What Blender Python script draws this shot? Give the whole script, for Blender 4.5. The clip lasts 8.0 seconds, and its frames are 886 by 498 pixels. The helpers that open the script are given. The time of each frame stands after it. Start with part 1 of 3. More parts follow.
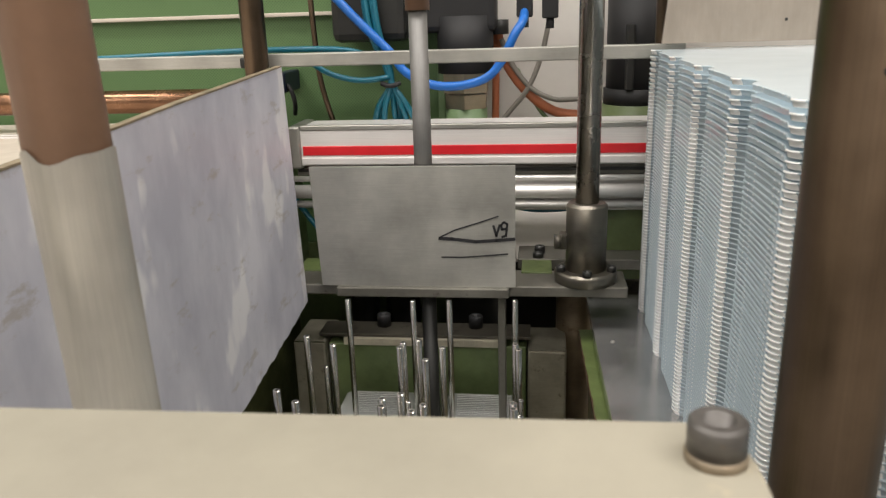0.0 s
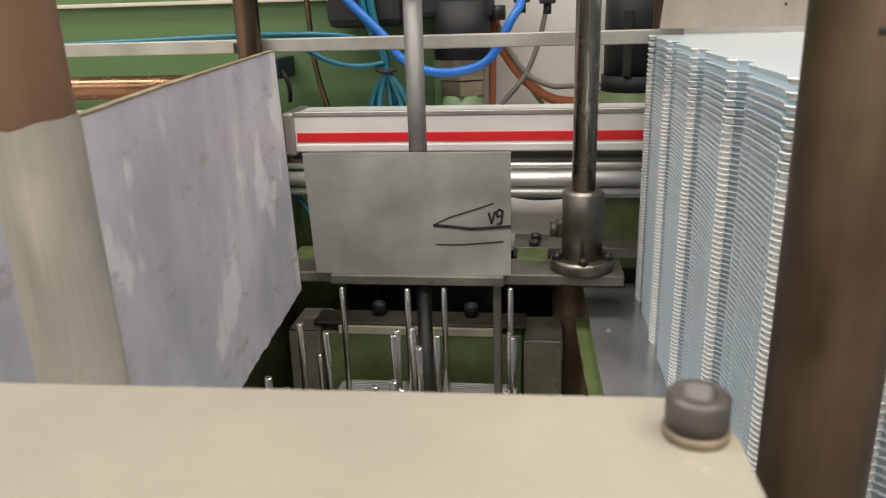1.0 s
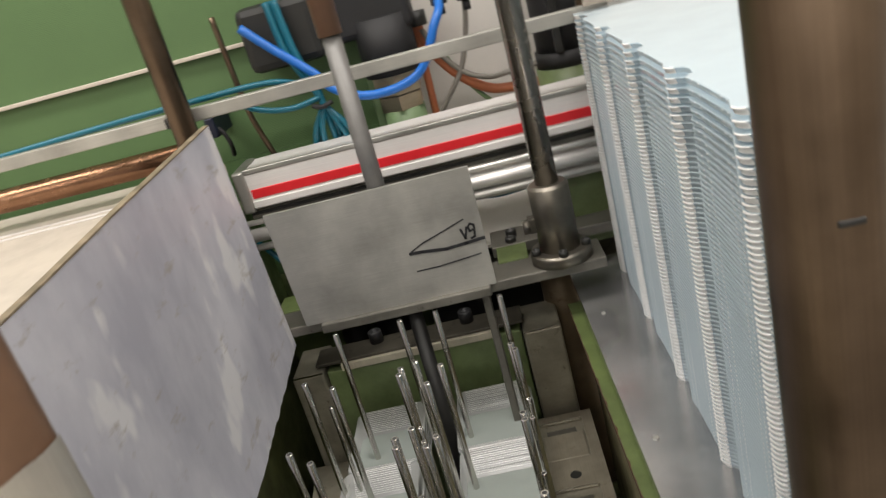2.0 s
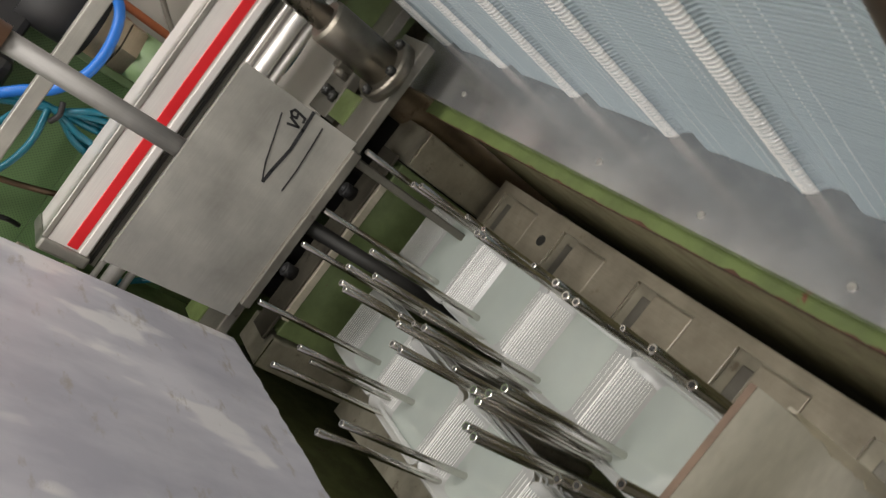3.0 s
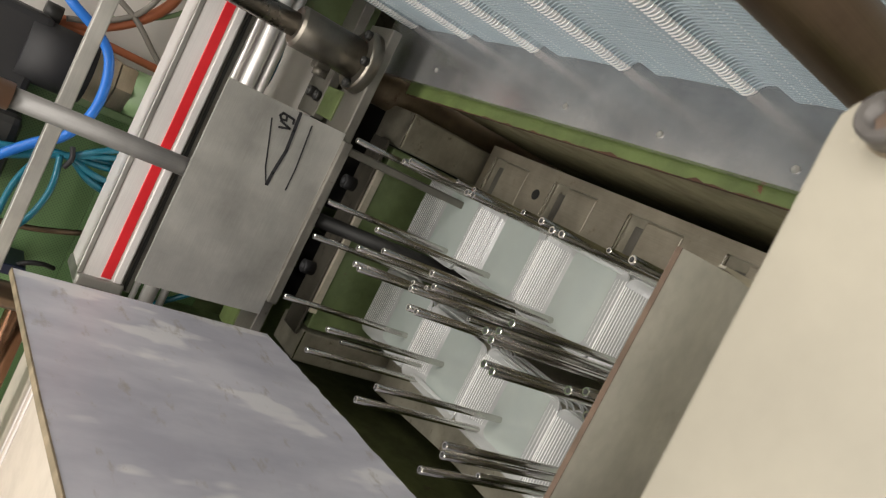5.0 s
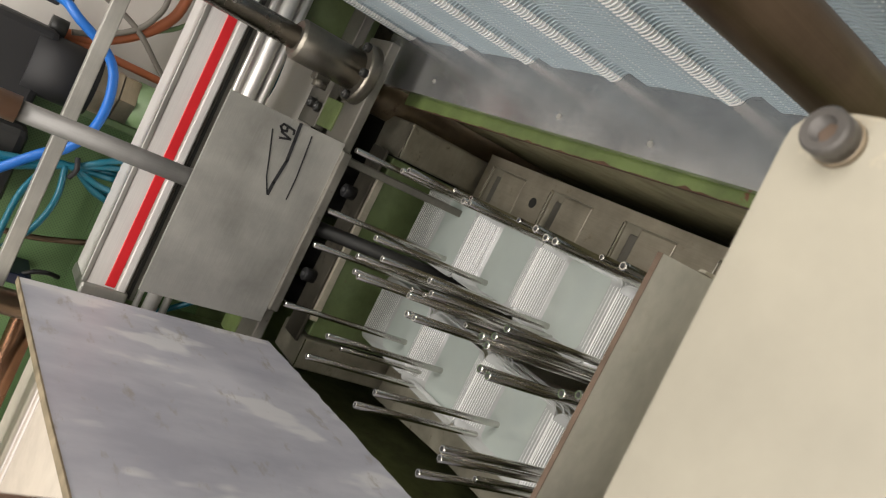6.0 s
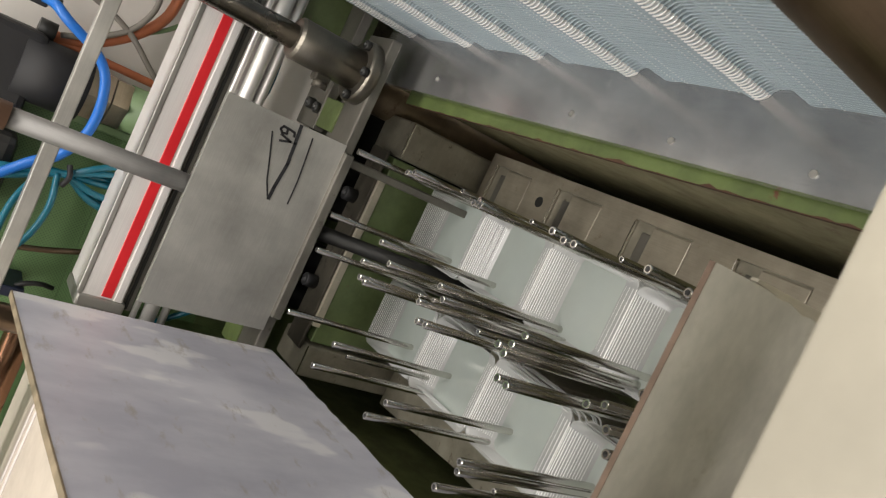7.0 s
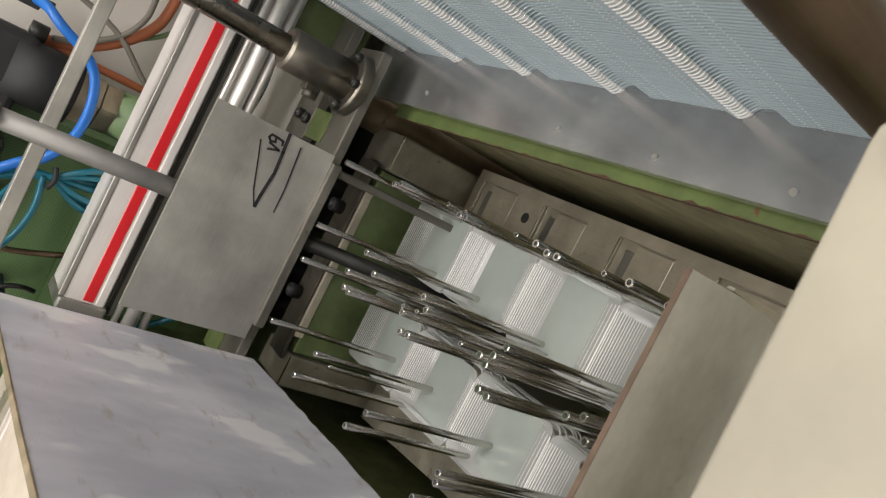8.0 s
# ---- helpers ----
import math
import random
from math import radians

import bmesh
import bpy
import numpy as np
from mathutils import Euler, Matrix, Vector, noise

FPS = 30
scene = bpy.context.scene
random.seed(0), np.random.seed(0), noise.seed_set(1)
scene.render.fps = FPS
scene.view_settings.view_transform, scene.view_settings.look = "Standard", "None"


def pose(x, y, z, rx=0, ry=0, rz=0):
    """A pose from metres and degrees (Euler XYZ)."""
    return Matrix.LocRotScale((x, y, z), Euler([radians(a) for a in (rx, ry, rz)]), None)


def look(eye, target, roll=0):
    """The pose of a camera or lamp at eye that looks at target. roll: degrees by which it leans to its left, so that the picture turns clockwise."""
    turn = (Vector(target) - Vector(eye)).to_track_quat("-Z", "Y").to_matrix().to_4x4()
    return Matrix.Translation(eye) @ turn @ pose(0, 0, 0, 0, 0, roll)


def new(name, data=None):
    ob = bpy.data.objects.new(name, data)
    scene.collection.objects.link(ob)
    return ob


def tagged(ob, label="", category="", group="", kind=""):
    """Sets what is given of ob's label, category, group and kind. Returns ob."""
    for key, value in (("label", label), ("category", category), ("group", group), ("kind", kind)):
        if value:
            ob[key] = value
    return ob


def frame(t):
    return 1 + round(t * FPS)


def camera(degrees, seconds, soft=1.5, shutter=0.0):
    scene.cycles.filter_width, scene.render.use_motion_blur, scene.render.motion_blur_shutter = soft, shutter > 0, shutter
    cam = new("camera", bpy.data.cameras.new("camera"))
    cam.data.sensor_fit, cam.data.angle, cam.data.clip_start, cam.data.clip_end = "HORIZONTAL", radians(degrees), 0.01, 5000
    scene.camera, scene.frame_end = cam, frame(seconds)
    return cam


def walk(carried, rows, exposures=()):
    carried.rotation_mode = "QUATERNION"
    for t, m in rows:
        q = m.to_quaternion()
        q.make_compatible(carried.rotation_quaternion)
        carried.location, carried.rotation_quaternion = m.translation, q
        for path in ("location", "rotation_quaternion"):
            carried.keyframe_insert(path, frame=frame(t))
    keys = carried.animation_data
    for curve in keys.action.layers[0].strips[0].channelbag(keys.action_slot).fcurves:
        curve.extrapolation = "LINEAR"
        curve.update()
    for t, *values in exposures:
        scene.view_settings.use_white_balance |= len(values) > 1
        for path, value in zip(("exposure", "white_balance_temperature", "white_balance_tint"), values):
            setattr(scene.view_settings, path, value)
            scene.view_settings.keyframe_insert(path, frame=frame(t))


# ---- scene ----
# Lengths inside the build are in decimetres, counted from the foot of the stop plate,
# which stands 1 m above the hall floor; at() turns them into metres.
cam = camera(60.4, 8.0, soft=1.25, shutter=0.3)
cam.data.dof.use_dof, cam.data.dof.focus_distance, cam.data.dof.aperture_fstop = True, 0.72, 32
PATH = [
    (0, (0.1335, -0.7766, 1.2804), (0.0718, -0.3026, 1.1337), -1.83),
    (0.5, (0.1401, -0.7708, 1.2736), (0.0771, -0.2994, 1.1193), -1.57),
    (1, (0.1385, -0.7700, 1.2733), (0.0766, -0.2976, 1.1216), -1.70),
    (1.2, (0.1427, -0.7712, 1.2805), (0.0791, -0.2982, 1.1317), -2.35),
    (2.3, (0.1440, -0.7117, 1.3436), (0.1163, -0.2609, 1.1290), -26.33),
    (2.5, (0.1339, -0.6877, 1.3395), (0.1200, -0.2536, 1.0918), -35.60),
    (3, (0.1242, -0.6781, 1.3379), (0.0936, -0.2773, 1.0405), -55.54),
    (3.5, (0.1260, -0.7035, 1.3448), (0.0835, -0.3128, 1.0357), -63.38),
    (4, (0.1179, -0.7201, 1.3410), (0.0691, -0.3238, 1.0401), -65.93),
    (4.5, (0.1183, -0.7270, 1.3430), (0.0689, -0.3251, 1.0496), -67.11),
    (6, (0.1218, -0.7494, 1.3492), (0.0816, -0.3418, 1.0623), -66.85),
    (6.5, (0.1158, -0.7382, 1.3518), (0.0746, -0.3313, 1.0642), -67.57),
    (7, (0.1185, -0.7212, 1.3498), (0.0789, -0.3169, 1.0583), -67.98),
    (7.5, (0.1155, -0.7188, 1.3461), (0.0823, -0.3167, 1.0507), -67.34),
    (8, (0.1136, -0.7261, 1.3463), (0.0889, -0.3219, 1.0530), -65.25),
]
walk(cam, [(t, look(eye, target, roll)) for t, eye, target, roll in PATH])

# ---- world and light ----
world = bpy.data.worlds.new("hall_air")
scene.world = world
world.use_nodes = True
world.node_tree.nodes["Background"].inputs[0].default_value = (0.9, 0.95, 1.0, 1)
world.node_tree.nodes["Background"].inputs[1].default_value = 0.25
scene.view_settings.exposure = 0.0


def shifted(ob, dy, dz):
    ob.location += Vector((0, dy * 0.1, dz * 0.1))
    return ob


def area_lamp(x, y, z, sx, sy, watts, colour):
    data = bpy.data.lights.new("unseen_ceiling_lamp", "AREA")
    data.shape, data.size, data.size_y, data.energy, data.color = "RECTANGLE", sx, sy, watts, colour
    ob = new("unseen_ceiling_lamp", data)
    ob.location = (x, y, z)
    return ob


TUBE_WHITE = (1.0, 0.95, 0.905)
# rows of lamps assumed out of view, above and behind the camera
area_lamp(0.25, -0.7, 3.42, 3.0, 0.4, 66, TUBE_WHITE)
area_lamp(0.0, -2.6, 3.42, 5.0, 0.5, 76, TUBE_WHITE)
area_lamp(0.0, -4.4, 3.42, 5.0, 0.5, 90, TUBE_WHITE)
# two side strips added to brighten the stack and the side sheet
area_lamp(-1.7, -0.9, 3.42, 0.3, 3.0, 32, TUBE_WHITE)
area_lamp(1.9, -0.9, 3.42, 0.3, 3.0, 26, TUBE_WHITE)


# ---- materials ----
def mat(name):
    m = bpy.data.materials.new(name)
    m.use_nodes = True
    return m, m.node_tree, m.node_tree.nodes["Principled BSDF"]


def coords(nt, scale=(1, 1, 1)):
    tc = nt.nodes.new("ShaderNodeTexCoord")
    mp = nt.nodes.new("ShaderNodeMapping")
    mp.inputs["Scale"].default_value = scale
    nt.links.new(tc.outputs["Object"], mp.inputs["Vector"])
    return mp.outputs["Vector"]


def noise_tex(nt, vec, scale, detail=4, rough=0.55):
    n = nt.nodes.new("ShaderNodeTexNoise")
    n.inputs["Scale"].default_value, n.inputs["Detail"].default_value, n.inputs["Roughness"].default_value = scale, detail, rough
    nt.links.new(vec, n.inputs["Vector"])
    return n.outputs["Fac"]


def ramp(nt, fac, stops):
    r = nt.nodes.new("ShaderNodeValToRGB")
    e = r.color_ramp.elements
    while len(e) < len(stops):
        e.new(0.5)
    for el, (p, c) in zip(e, stops):
        el.position, el.color = p, (*c, 1) if len(c) == 3 else c
    nt.links.new(fac, r.inputs["Fac"])
    return r.outputs["Color"]


def mixc(nt, fac, a, b, mode="MIX"):
    m = nt.nodes.new("ShaderNodeMix")
    m.data_type, m.blend_type = "RGBA", mode
    for sock, v in ((m.inputs[0], fac), (m.inputs[6], a), (m.inputs[7], b)):
        if isinstance(v, bpy.types.NodeSocket):
            nt.links.new(v, sock)
        else:
            sock.default_value = v if isinstance(v, (int, float)) else (*v, 1)
    return m.outputs[2]


def bump(nt, bsdf, fac, strength, dist):
    b = nt.nodes.new("ShaderNodeBump")
    b.inputs["Strength"].default_value, b.inputs["Distance"].default_value = strength, dist
    nt.links.new(fac, b.inputs["Height"])
    nt.links.new(b.outputs["Normal"], bsdf.inputs["Normal"])


def g(v):
    return (v, v, v)


def metal(name, colour, rough, metallic=1.0, grain=(6, 6, 260), patches=14, dark=0.75, stain=None, stain_at=0.6, bumpy=0.15):
    """Worked metal: fine grain along one way, cloudy patches, optional stains."""
    m, nt, b = mat(name)
    v = coords(nt)
    fine = noise_tex(nt, coords(nt, grain), 6.0, 3)
    cloud = noise_tex(nt, v, patches, 5, 0.6)
    low = tuple(c * dark for c in colour)
    col = mixc(nt, ramp(nt, cloud, [(0.32, g(0)), (0.68, g(1))]), low, colour)
    col = mixc(nt, 0.25, col, ramp(nt, fine, [(0.3, g(0.55)), (0.7, g(1.0))]), "MULTIPLY")
    if stain:
        spots = noise_tex(nt, v, patches * 2.3, 6, 0.7)
        col = mixc(nt, ramp(nt, spots, [(stain_at, g(0)), (stain_at + 0.1, g(1))]), col, stain)
    nt.links.new(col, b.inputs["Base Color"])
    b.inputs["Metallic"].default_value = metallic
    nt.links.new(ramp(nt, cloud, [(0.3, g(rough * 0.8)), (0.7, g(min(1, rough * 1.3)))]), b.inputs["Roughness"])
    bump(nt, b, fine, bumpy, 0.0004)
    return m


def paint(name, colour, rough=0.45, worn=None, worn_at=0.66, scale=20, dirt=0.7):
    """Machine paint with grime and, where given, worn spots."""
    m, nt, b = mat(name)
    v = coords(nt)
    cloud = noise_tex(nt, v, scale, 6, 0.65)
    fine = noise_tex(nt, v, scale * 12, 3)
    col = mixc(nt, ramp(nt, cloud, [(0.35, g(0)), (0.65, g(1))]), tuple(c * dirt for c in colour), colour)
    if worn:
        w = noise_tex(nt, v, scale * 1.7, 7, 0.7)
        col = mixc(nt, ramp(nt, w, [(worn_at, g(0)), (worn_at + 0.04, g(1))]), col, worn)
    nt.links.new(col, b.inputs["Base Color"])
    nt.links.new(ramp(nt, cloud, [(0.3, g(rough * 1.3)), (0.7, g(rough * 0.8))]), b.inputs["Roughness"])
    bump(nt, b, fine, 0.12, 0.0004)
    return m


def plain(name, colour, rough=0.4, metallic=0.0):
    m, nt, b = mat(name)
    cloud = noise_tex(nt, coords(nt), 60, 4)
    nt.links.new(mixc(nt, cloud, tuple(c * 0.75 for c in colour), colour), b.inputs["Base Color"])
    b.inputs["Roughness"].default_value, b.inputs["Metallic"].default_value = rough, metallic
    return m


def clear_plastic(name, tint, body, opacity, rough, sheen=1.0):
    """Thin clear sheet: part see-through, part milky, glossy on top."""
    m, nt, b = mat(name)
    cloud = noise_tex(nt, coords(nt), 25, 3)
    nt.links.new(mixc(nt, cloud, tuple(c * 0.85 for c in body), body), b.inputs["Base Color"])
    b.inputs["Roughness"].default_value = rough
    b.inputs["Specular IOR Level"].default_value = 0.9
    tr = nt.nodes.new("ShaderNodeBsdfTransparent")
    tr.inputs["Color"].default_value = (*tint, 1)
    fr = nt.nodes.new("ShaderNodeFresnel")
    fr.inputs["IOR"].default_value = 1.5
    add = nt.nodes.new("ShaderNodeMath")
    add.operation, add.use_clamp = "ADD", True
    add.inputs[1].default_value = opacity
    part_of = nt.nodes.new("ShaderNodeMath")
    part_of.operation = "MULTIPLY"
    part_of.inputs[1].default_value = sheen
    nt.links.new(fr.outputs[0], part_of.inputs[0])
    nt.links.new(part_of.outputs[0], add.inputs[0])
    mx = nt.nodes.new("ShaderNodeMixShader")
    nt.links.new(add.outputs[0], mx.inputs["Fac"])
    nt.links.new(tr.outputs[0], mx.inputs[1])
    nt.links.new(b.outputs[0], mx.inputs[2])
    nt.links.new(mx.outputs[0], nt.nodes["Material Output"].inputs["Surface"])
    return m


def perforated(name, colour, hole, pitch):
    """Sheet with staggered punched holes."""
    m, nt, b = mat(name)
    v = coords(nt)
    sep = nt.nodes.new("ShaderNodeSeparateXYZ")
    nt.links.new(v, sep.inputs[0])

    def op(kind, a, c=None):
        n = nt.nodes.new("ShaderNodeMath")
        n.operation = kind
        for i, s in enumerate((a, c)):
            if s is None:
                continue
            if isinstance(s, (int, float)):
                n.inputs[i].default_value = s
            else:
                nt.links.new(s, n.inputs[i])
        return n.outputs[0]

    k = 2 * math.pi / pitch
    wave = op("MULTIPLY", op("SINE", op("MULTIPLY", sep.outputs[0], k)), op("SINE", op("MULTIPLY", sep.outputs[2], k)))
    mask = ramp(nt, wave, [(0.30, g(0)), (0.48, g(1))])
    cloud = noise_tex(nt, v, 9, 5)
    base = mixc(nt, cloud, tuple(c * 0.75 for c in colour), colour)
    nt.links.new(mixc(nt, mask, base, hole), b.inputs["Base Color"])
    b.inputs["Roughness"].default_value = 0.55
    bump(nt, b, wave, -0.3, 0.001)
    return m


STEEL = metal("brushed_steel", (0.52, 0.51, 0.47), 0.36, metallic=0.75, stain=(0.26, 0.23, 0.18), stain_at=0.66)
PLATE_STEEL = metal("plate_steel", (0.52, 0.51, 0.465), 0.4, metallic=0.6, grain=(5, 5, 240), patches=16, dark=0.68, stain=(0.36, 0.34, 0.3), stain_at=0.7)
DULL_STEEL = metal("dull_steel", (0.36, 0.335, 0.26), 0.42, metallic=0.4, patches=26, dark=0.6, stain=(0.13, 0.105, 0.07), stain_at=0.6)
SHAFT = metal("ground_shaft", (0.36, 0.33, 0.29), 0.24, patches=20, dark=0.7)
BRIGHT = metal("bright_rod", (0.72, 0.7, 0.66), 0.14, metallic=1.0, patches=30, dark=0.8)
CHROME = metal("chrome_rail", (0.86, 0.84, 0.8), 0.32, metallic=0.6, grain=(4, 200, 200))
ALU = metal("bright_aluminium", (0.82, 0.79, 0.76), 0.42, metallic=0.25, grain=(3, 260, 260), patches=10, dark=0.9)
SHELF_ALU = metal("worn_aluminium", (0.68, 0.68, 0.68), 0.2, metallic=0.8, bumpy=0.03, grain=(260, 8, 8), patches=16, dark=0.66, stain=(0.8, 0.79, 0.77), stain_at=0.64)
BRONZE = metal("oiled_brown_steel", (0.20, 0.145, 0.10), 0.36, grain=(200, 200, 3), patches=20, dark=0.6)
COPPER = metal("copper_pipe", (0.36, 0.2, 0.12), 0.25, grain=(3, 200, 200), patches=20, dark=0.7)
NICKEL = metal("nickel_brass", (0.55, 0.47, 0.34), 0.3, patches=30, dark=0.7)
EDGE = metal("sawn_edge", (0.72, 0.66, 0.52), 0.5, metallic=0.5, grain=(300, 40, 3), dark=0.6)
BURNISHED = metal("burnished_screw", (0.17, 0.16, 0.15), 0.42, metallic=0.6, patches=60, dark=0.6, stain=(0.2, 0.13, 0.08), stain_at=0.62)
ROD_STEEL = metal("scratched_rod", (0.22, 0.215, 0.205), 0.45, metallic=0.45, grain=(260, 260, 8), patches=25, dark=0.7, stain=(0.05, 0.05, 0.045), stain_at=0.66)
PIT_WALL = paint("oily_olive_paint", (0.27, 0.25, 0.14), 0.4, worn=(0.16, 0.12, 0.07), worn_at=0.6, dirt=0.6)
FRONT_STEEL = metal("mottled_plate_steel", (0.58, 0.56, 0.48), 0.45, metallic=0.12, grain=(22, 30, 30), patches=13, dark=0.66, stain=(0.4, 0.37, 0.3), stain_at=0.6)
TAN_STEEL = metal("tan_stained_steel", (0.4, 0.345, 0.285), 0.5, metallic=0.2, grain=(30, 30, 6), patches=9, dark=0.7, stain=(0.27, 0.22, 0.17), stain_at=0.64)
RUST = metal("brown_rust", (0.1, 0.045, 0.025), 0.65, metallic=0.1, patches=60, dark=0.5)
BROWN_STEEL = metal("brown_stained_steel", (0.25, 0.19, 0.12), 0.4, metallic=0.5, patches=18, dark=0.55, stain=(0.08, 0.055, 0.03), stain_at=0.6)
RUSTY = metal("rusty_edge", (0.17, 0.115, 0.08), 0.6, metallic=0.2, patches=50, dark=0.5)
OILY = metal("oily_dark_steel", (0.11, 0.1, 0.078), 0.4, metallic=0.5, patches=25, dark=0.5, stain=(0.035, 0.03, 0.025), stain_at=0.56)
TURNED = metal("turned_steel", (0.25, 0.23, 0.19), 0.34, metallic=0.85, grain=(6, 6, 300), patches=25, dark=0.6, stain=(0.09, 0.075, 0.05), stain_at=0.64)
BAR_STEEL = metal("old_flat_steel", (0.22, 0.21, 0.18), 0.42, metallic=0.6, grain=(4, 200, 200), patches=25, dark=0.65, stain=(0.08, 0.07, 0.055), stain_at=0.62)
WORN_EDGE = metal("worn_tan_edge", (0.4, 0.32, 0.22), 0.5, metallic=0.3, patches=60, dark=0.45)
LEDGE_STEEL = metal("milled_ledge_steel", (0.4, 0.36, 0.28), 0.42, metallic=0.45, grain=(200, 5, 5), patches=30, dark=0.7, stain=(0.24, 0.2, 0.14), stain_at=0.62)
SLEEVE = metal("bare_sheet_sleeve", (0.58, 0.55, 0.49), 0.36, metallic=0.5, grain=(200, 200, 4), patches=14, dark=0.7, stain=(0.27, 0.19, 0.12), stain_at=0.62)
GREEN = paint("green_machine_paint", (0.15, 0.2, 0.08), 0.4, worn=(0.16, 0.13, 0.07), worn_at=0.66, dirt=0.6)
# darker than GREEN, for the pit floor and its left wall
PIT_GREEN = paint("dark_green_paint", (0.09, 0.1, 0.036), 0.45, worn=(0.05, 0.04, 0.02), worn_at=0.62, dirt=0.55)
LIP_GREEN = paint("green_chipped_paint", (0.115, 0.155, 0.052), 0.4, worn=(0.13, 0.05, 0.03), worn_at=0.64, dirt=0.6)
PALE_GREEN = paint("pale_green_paint", (0.18, 0.27, 0.13), 0.5)
CREAM = paint("cream_paint", (0.335, 0.312, 0.248), 0.45, worn=(0.4, 0.35, 0.26), worn_at=0.68, scale=6, dirt=0.74)
BEIGE = paint("beige_panel", (0.62, 0.55, 0.47), 0.4, worn=(0.3, 0.25, 0.2), worn_at=0.72, scale=16, dirt=0.85)
WALL = paint("white_wall_paint", (0.68, 0.65, 0.6), 0.6, scale=6, dirt=0.88)
CONCRETE = paint("grey_concrete", (0.3, 0.29, 0.27), 0.7, scale=3, dirt=0.7)
BROWN = paint("brown_paint", (0.23, 0.13, 0.08), 0.4, scale=14, dirt=0.75)
RED = plain("red_band", (0.72, 0.02, 0.028), 0.4)
BLACK = plain("black_plastic", (0.012, 0.012, 0.013), 0.6)
# dark steel parts, and also the shade painted into bores and the rear void
DARK = plain("dark_steel_and_shade", (0.03, 0.03, 0.028), 0.45, 0.3)
BLUE = plain("blue_hose", (0.02, 0.17, 0.62), 0.3)
NAVY = plain("navy_plastic", (0.006, 0.01, 0.03), 0.45)
TEAL = plain("teal_hose", (0.01, 0.145, 0.21), 0.3)
ORANGE = plain("orange_cable", (0.5, 0.16, 0.07), 0.45)
GREY_CABLE = plain("grey_cable", (0.24, 0.22, 0.19), 0.5)
INK = plain("black_ink", (0.02, 0.02, 0.022), 0.5)
PERF = perforated("green_perforated_sheet", (0.11, 0.2, 0.075), (0.06, 0.11, 0.04), 0.0042)
CLEAR = clear_plastic("clear_tray_plastic", (0.95, 0.99, 0.97), (0.62, 0.69, 0.64), 0.52, 0.13)
WALL_CLEAR = clear_plastic("clear_tray_wall", (0.98, 0.99, 0.99), (0.9, 0.92, 0.9), 0.36, 0.2, 0.8)
# near-opaque white that paints the shine on rims and end folds
RIM_SHINE = clear_plastic("tray_rim_shine", (0.98, 0.99, 0.99), (1.0, 1.0, 0.98), 0.95, 0.08)
STACKED = clear_plastic("stacked_clear_plastic", (0.95, 0.985, 1.0), (0.7, 0.82, 0.88), 0.44, 0.12)
# whiter copies of the stack plastic: painted glints on nubs, highlights on ribs
NUB_GLINT = clear_plastic("nub_glint_plastic", (0.98, 0.99, 0.99), (0.88, 0.93, 0.95), 0.62, 0.06)
RIB_HIGHLIGHT = clear_plastic("rib_highlight_plastic", (0.97, 0.99, 0.99), (1.0, 0.99, 0.96), 0.8, 0.06)


def zinc():
    """Galvanised sheet: bluish grey with pale blotches and brown smears."""
    m, nt, b = mat("zinc_sheet")
    v = coords(nt, (1, 1.15, 0.6))
    cloud = noise_tex(nt, v, 12, 5, 0.6)
    blot = noise_tex(nt, v, 17, 3, 0.5)
    smear = noise_tex(nt, coords(nt, (1, 0.6, 1.6)), 30, 6, 0.7)
    col = mixc(nt, ramp(nt, cloud, [(0.35, g(0)), (0.65, g(1))]), (0.52, 0.52, 0.6), (0.73, 0.725, 0.79))
    col = mixc(nt, ramp(nt, blot, [(0.585, g(0)), (0.65, g(0.8))]), col, (0.9, 0.89, 0.91))
    col = mixc(nt, ramp(nt, smear, [(0.58, g(0)), (0.68, g(0.6))]), col, (0.42, 0.37, 0.32))
    nt.links.new(col, b.inputs["Base Color"])
    b.inputs["Metallic"].default_value = 0.35
    nt.links.new(ramp(nt, cloud, [(0.3, g(0.38)), (0.7, g(0.52))]), b.inputs["Roughness"])
    bump(nt, b, noise_tex(nt, v, 180, 3), 0.1, 0.0004)
    return m


ZINC = zinc()


# ---- mesh helpers ----
def at(x, y, z):
    return Vector((x * 0.1, y * 0.1, 1 + z * 0.1))


def box(bm, x0, x1, y0, y1, z0, z1, bev=0.0, m=None):
    vs = [bm.verts.new(at(x, y, z)) for z in (z0, z1) for y in (y0, y1) for x in (x0, x1)]
    if m is not None:
        for v in vs:
            v.co = m @ v.co
    fs = [bm.faces.new([vs[i] for i in q]) for q in ((0, 2, 3, 1), (4, 5, 7, 6), (0, 1, 5, 4), (2, 6, 7, 3), (0, 4, 6, 2), (1, 3, 7, 5))]
    if bev:
        es = list({e for f in fs for e in f.edges})
        bmesh.ops.bevel(bm, geom=es, offset=bev * 0.1, segments=2, affect="EDGES", profile=0.5)
    return bm


def basis(d):
    d = d.normalized()
    u = d.cross(Vector((0, 0, 1)) if abs(d.z) < 0.9 else Vector((1, 0, 0))).normalized()
    return u, d.cross(u)


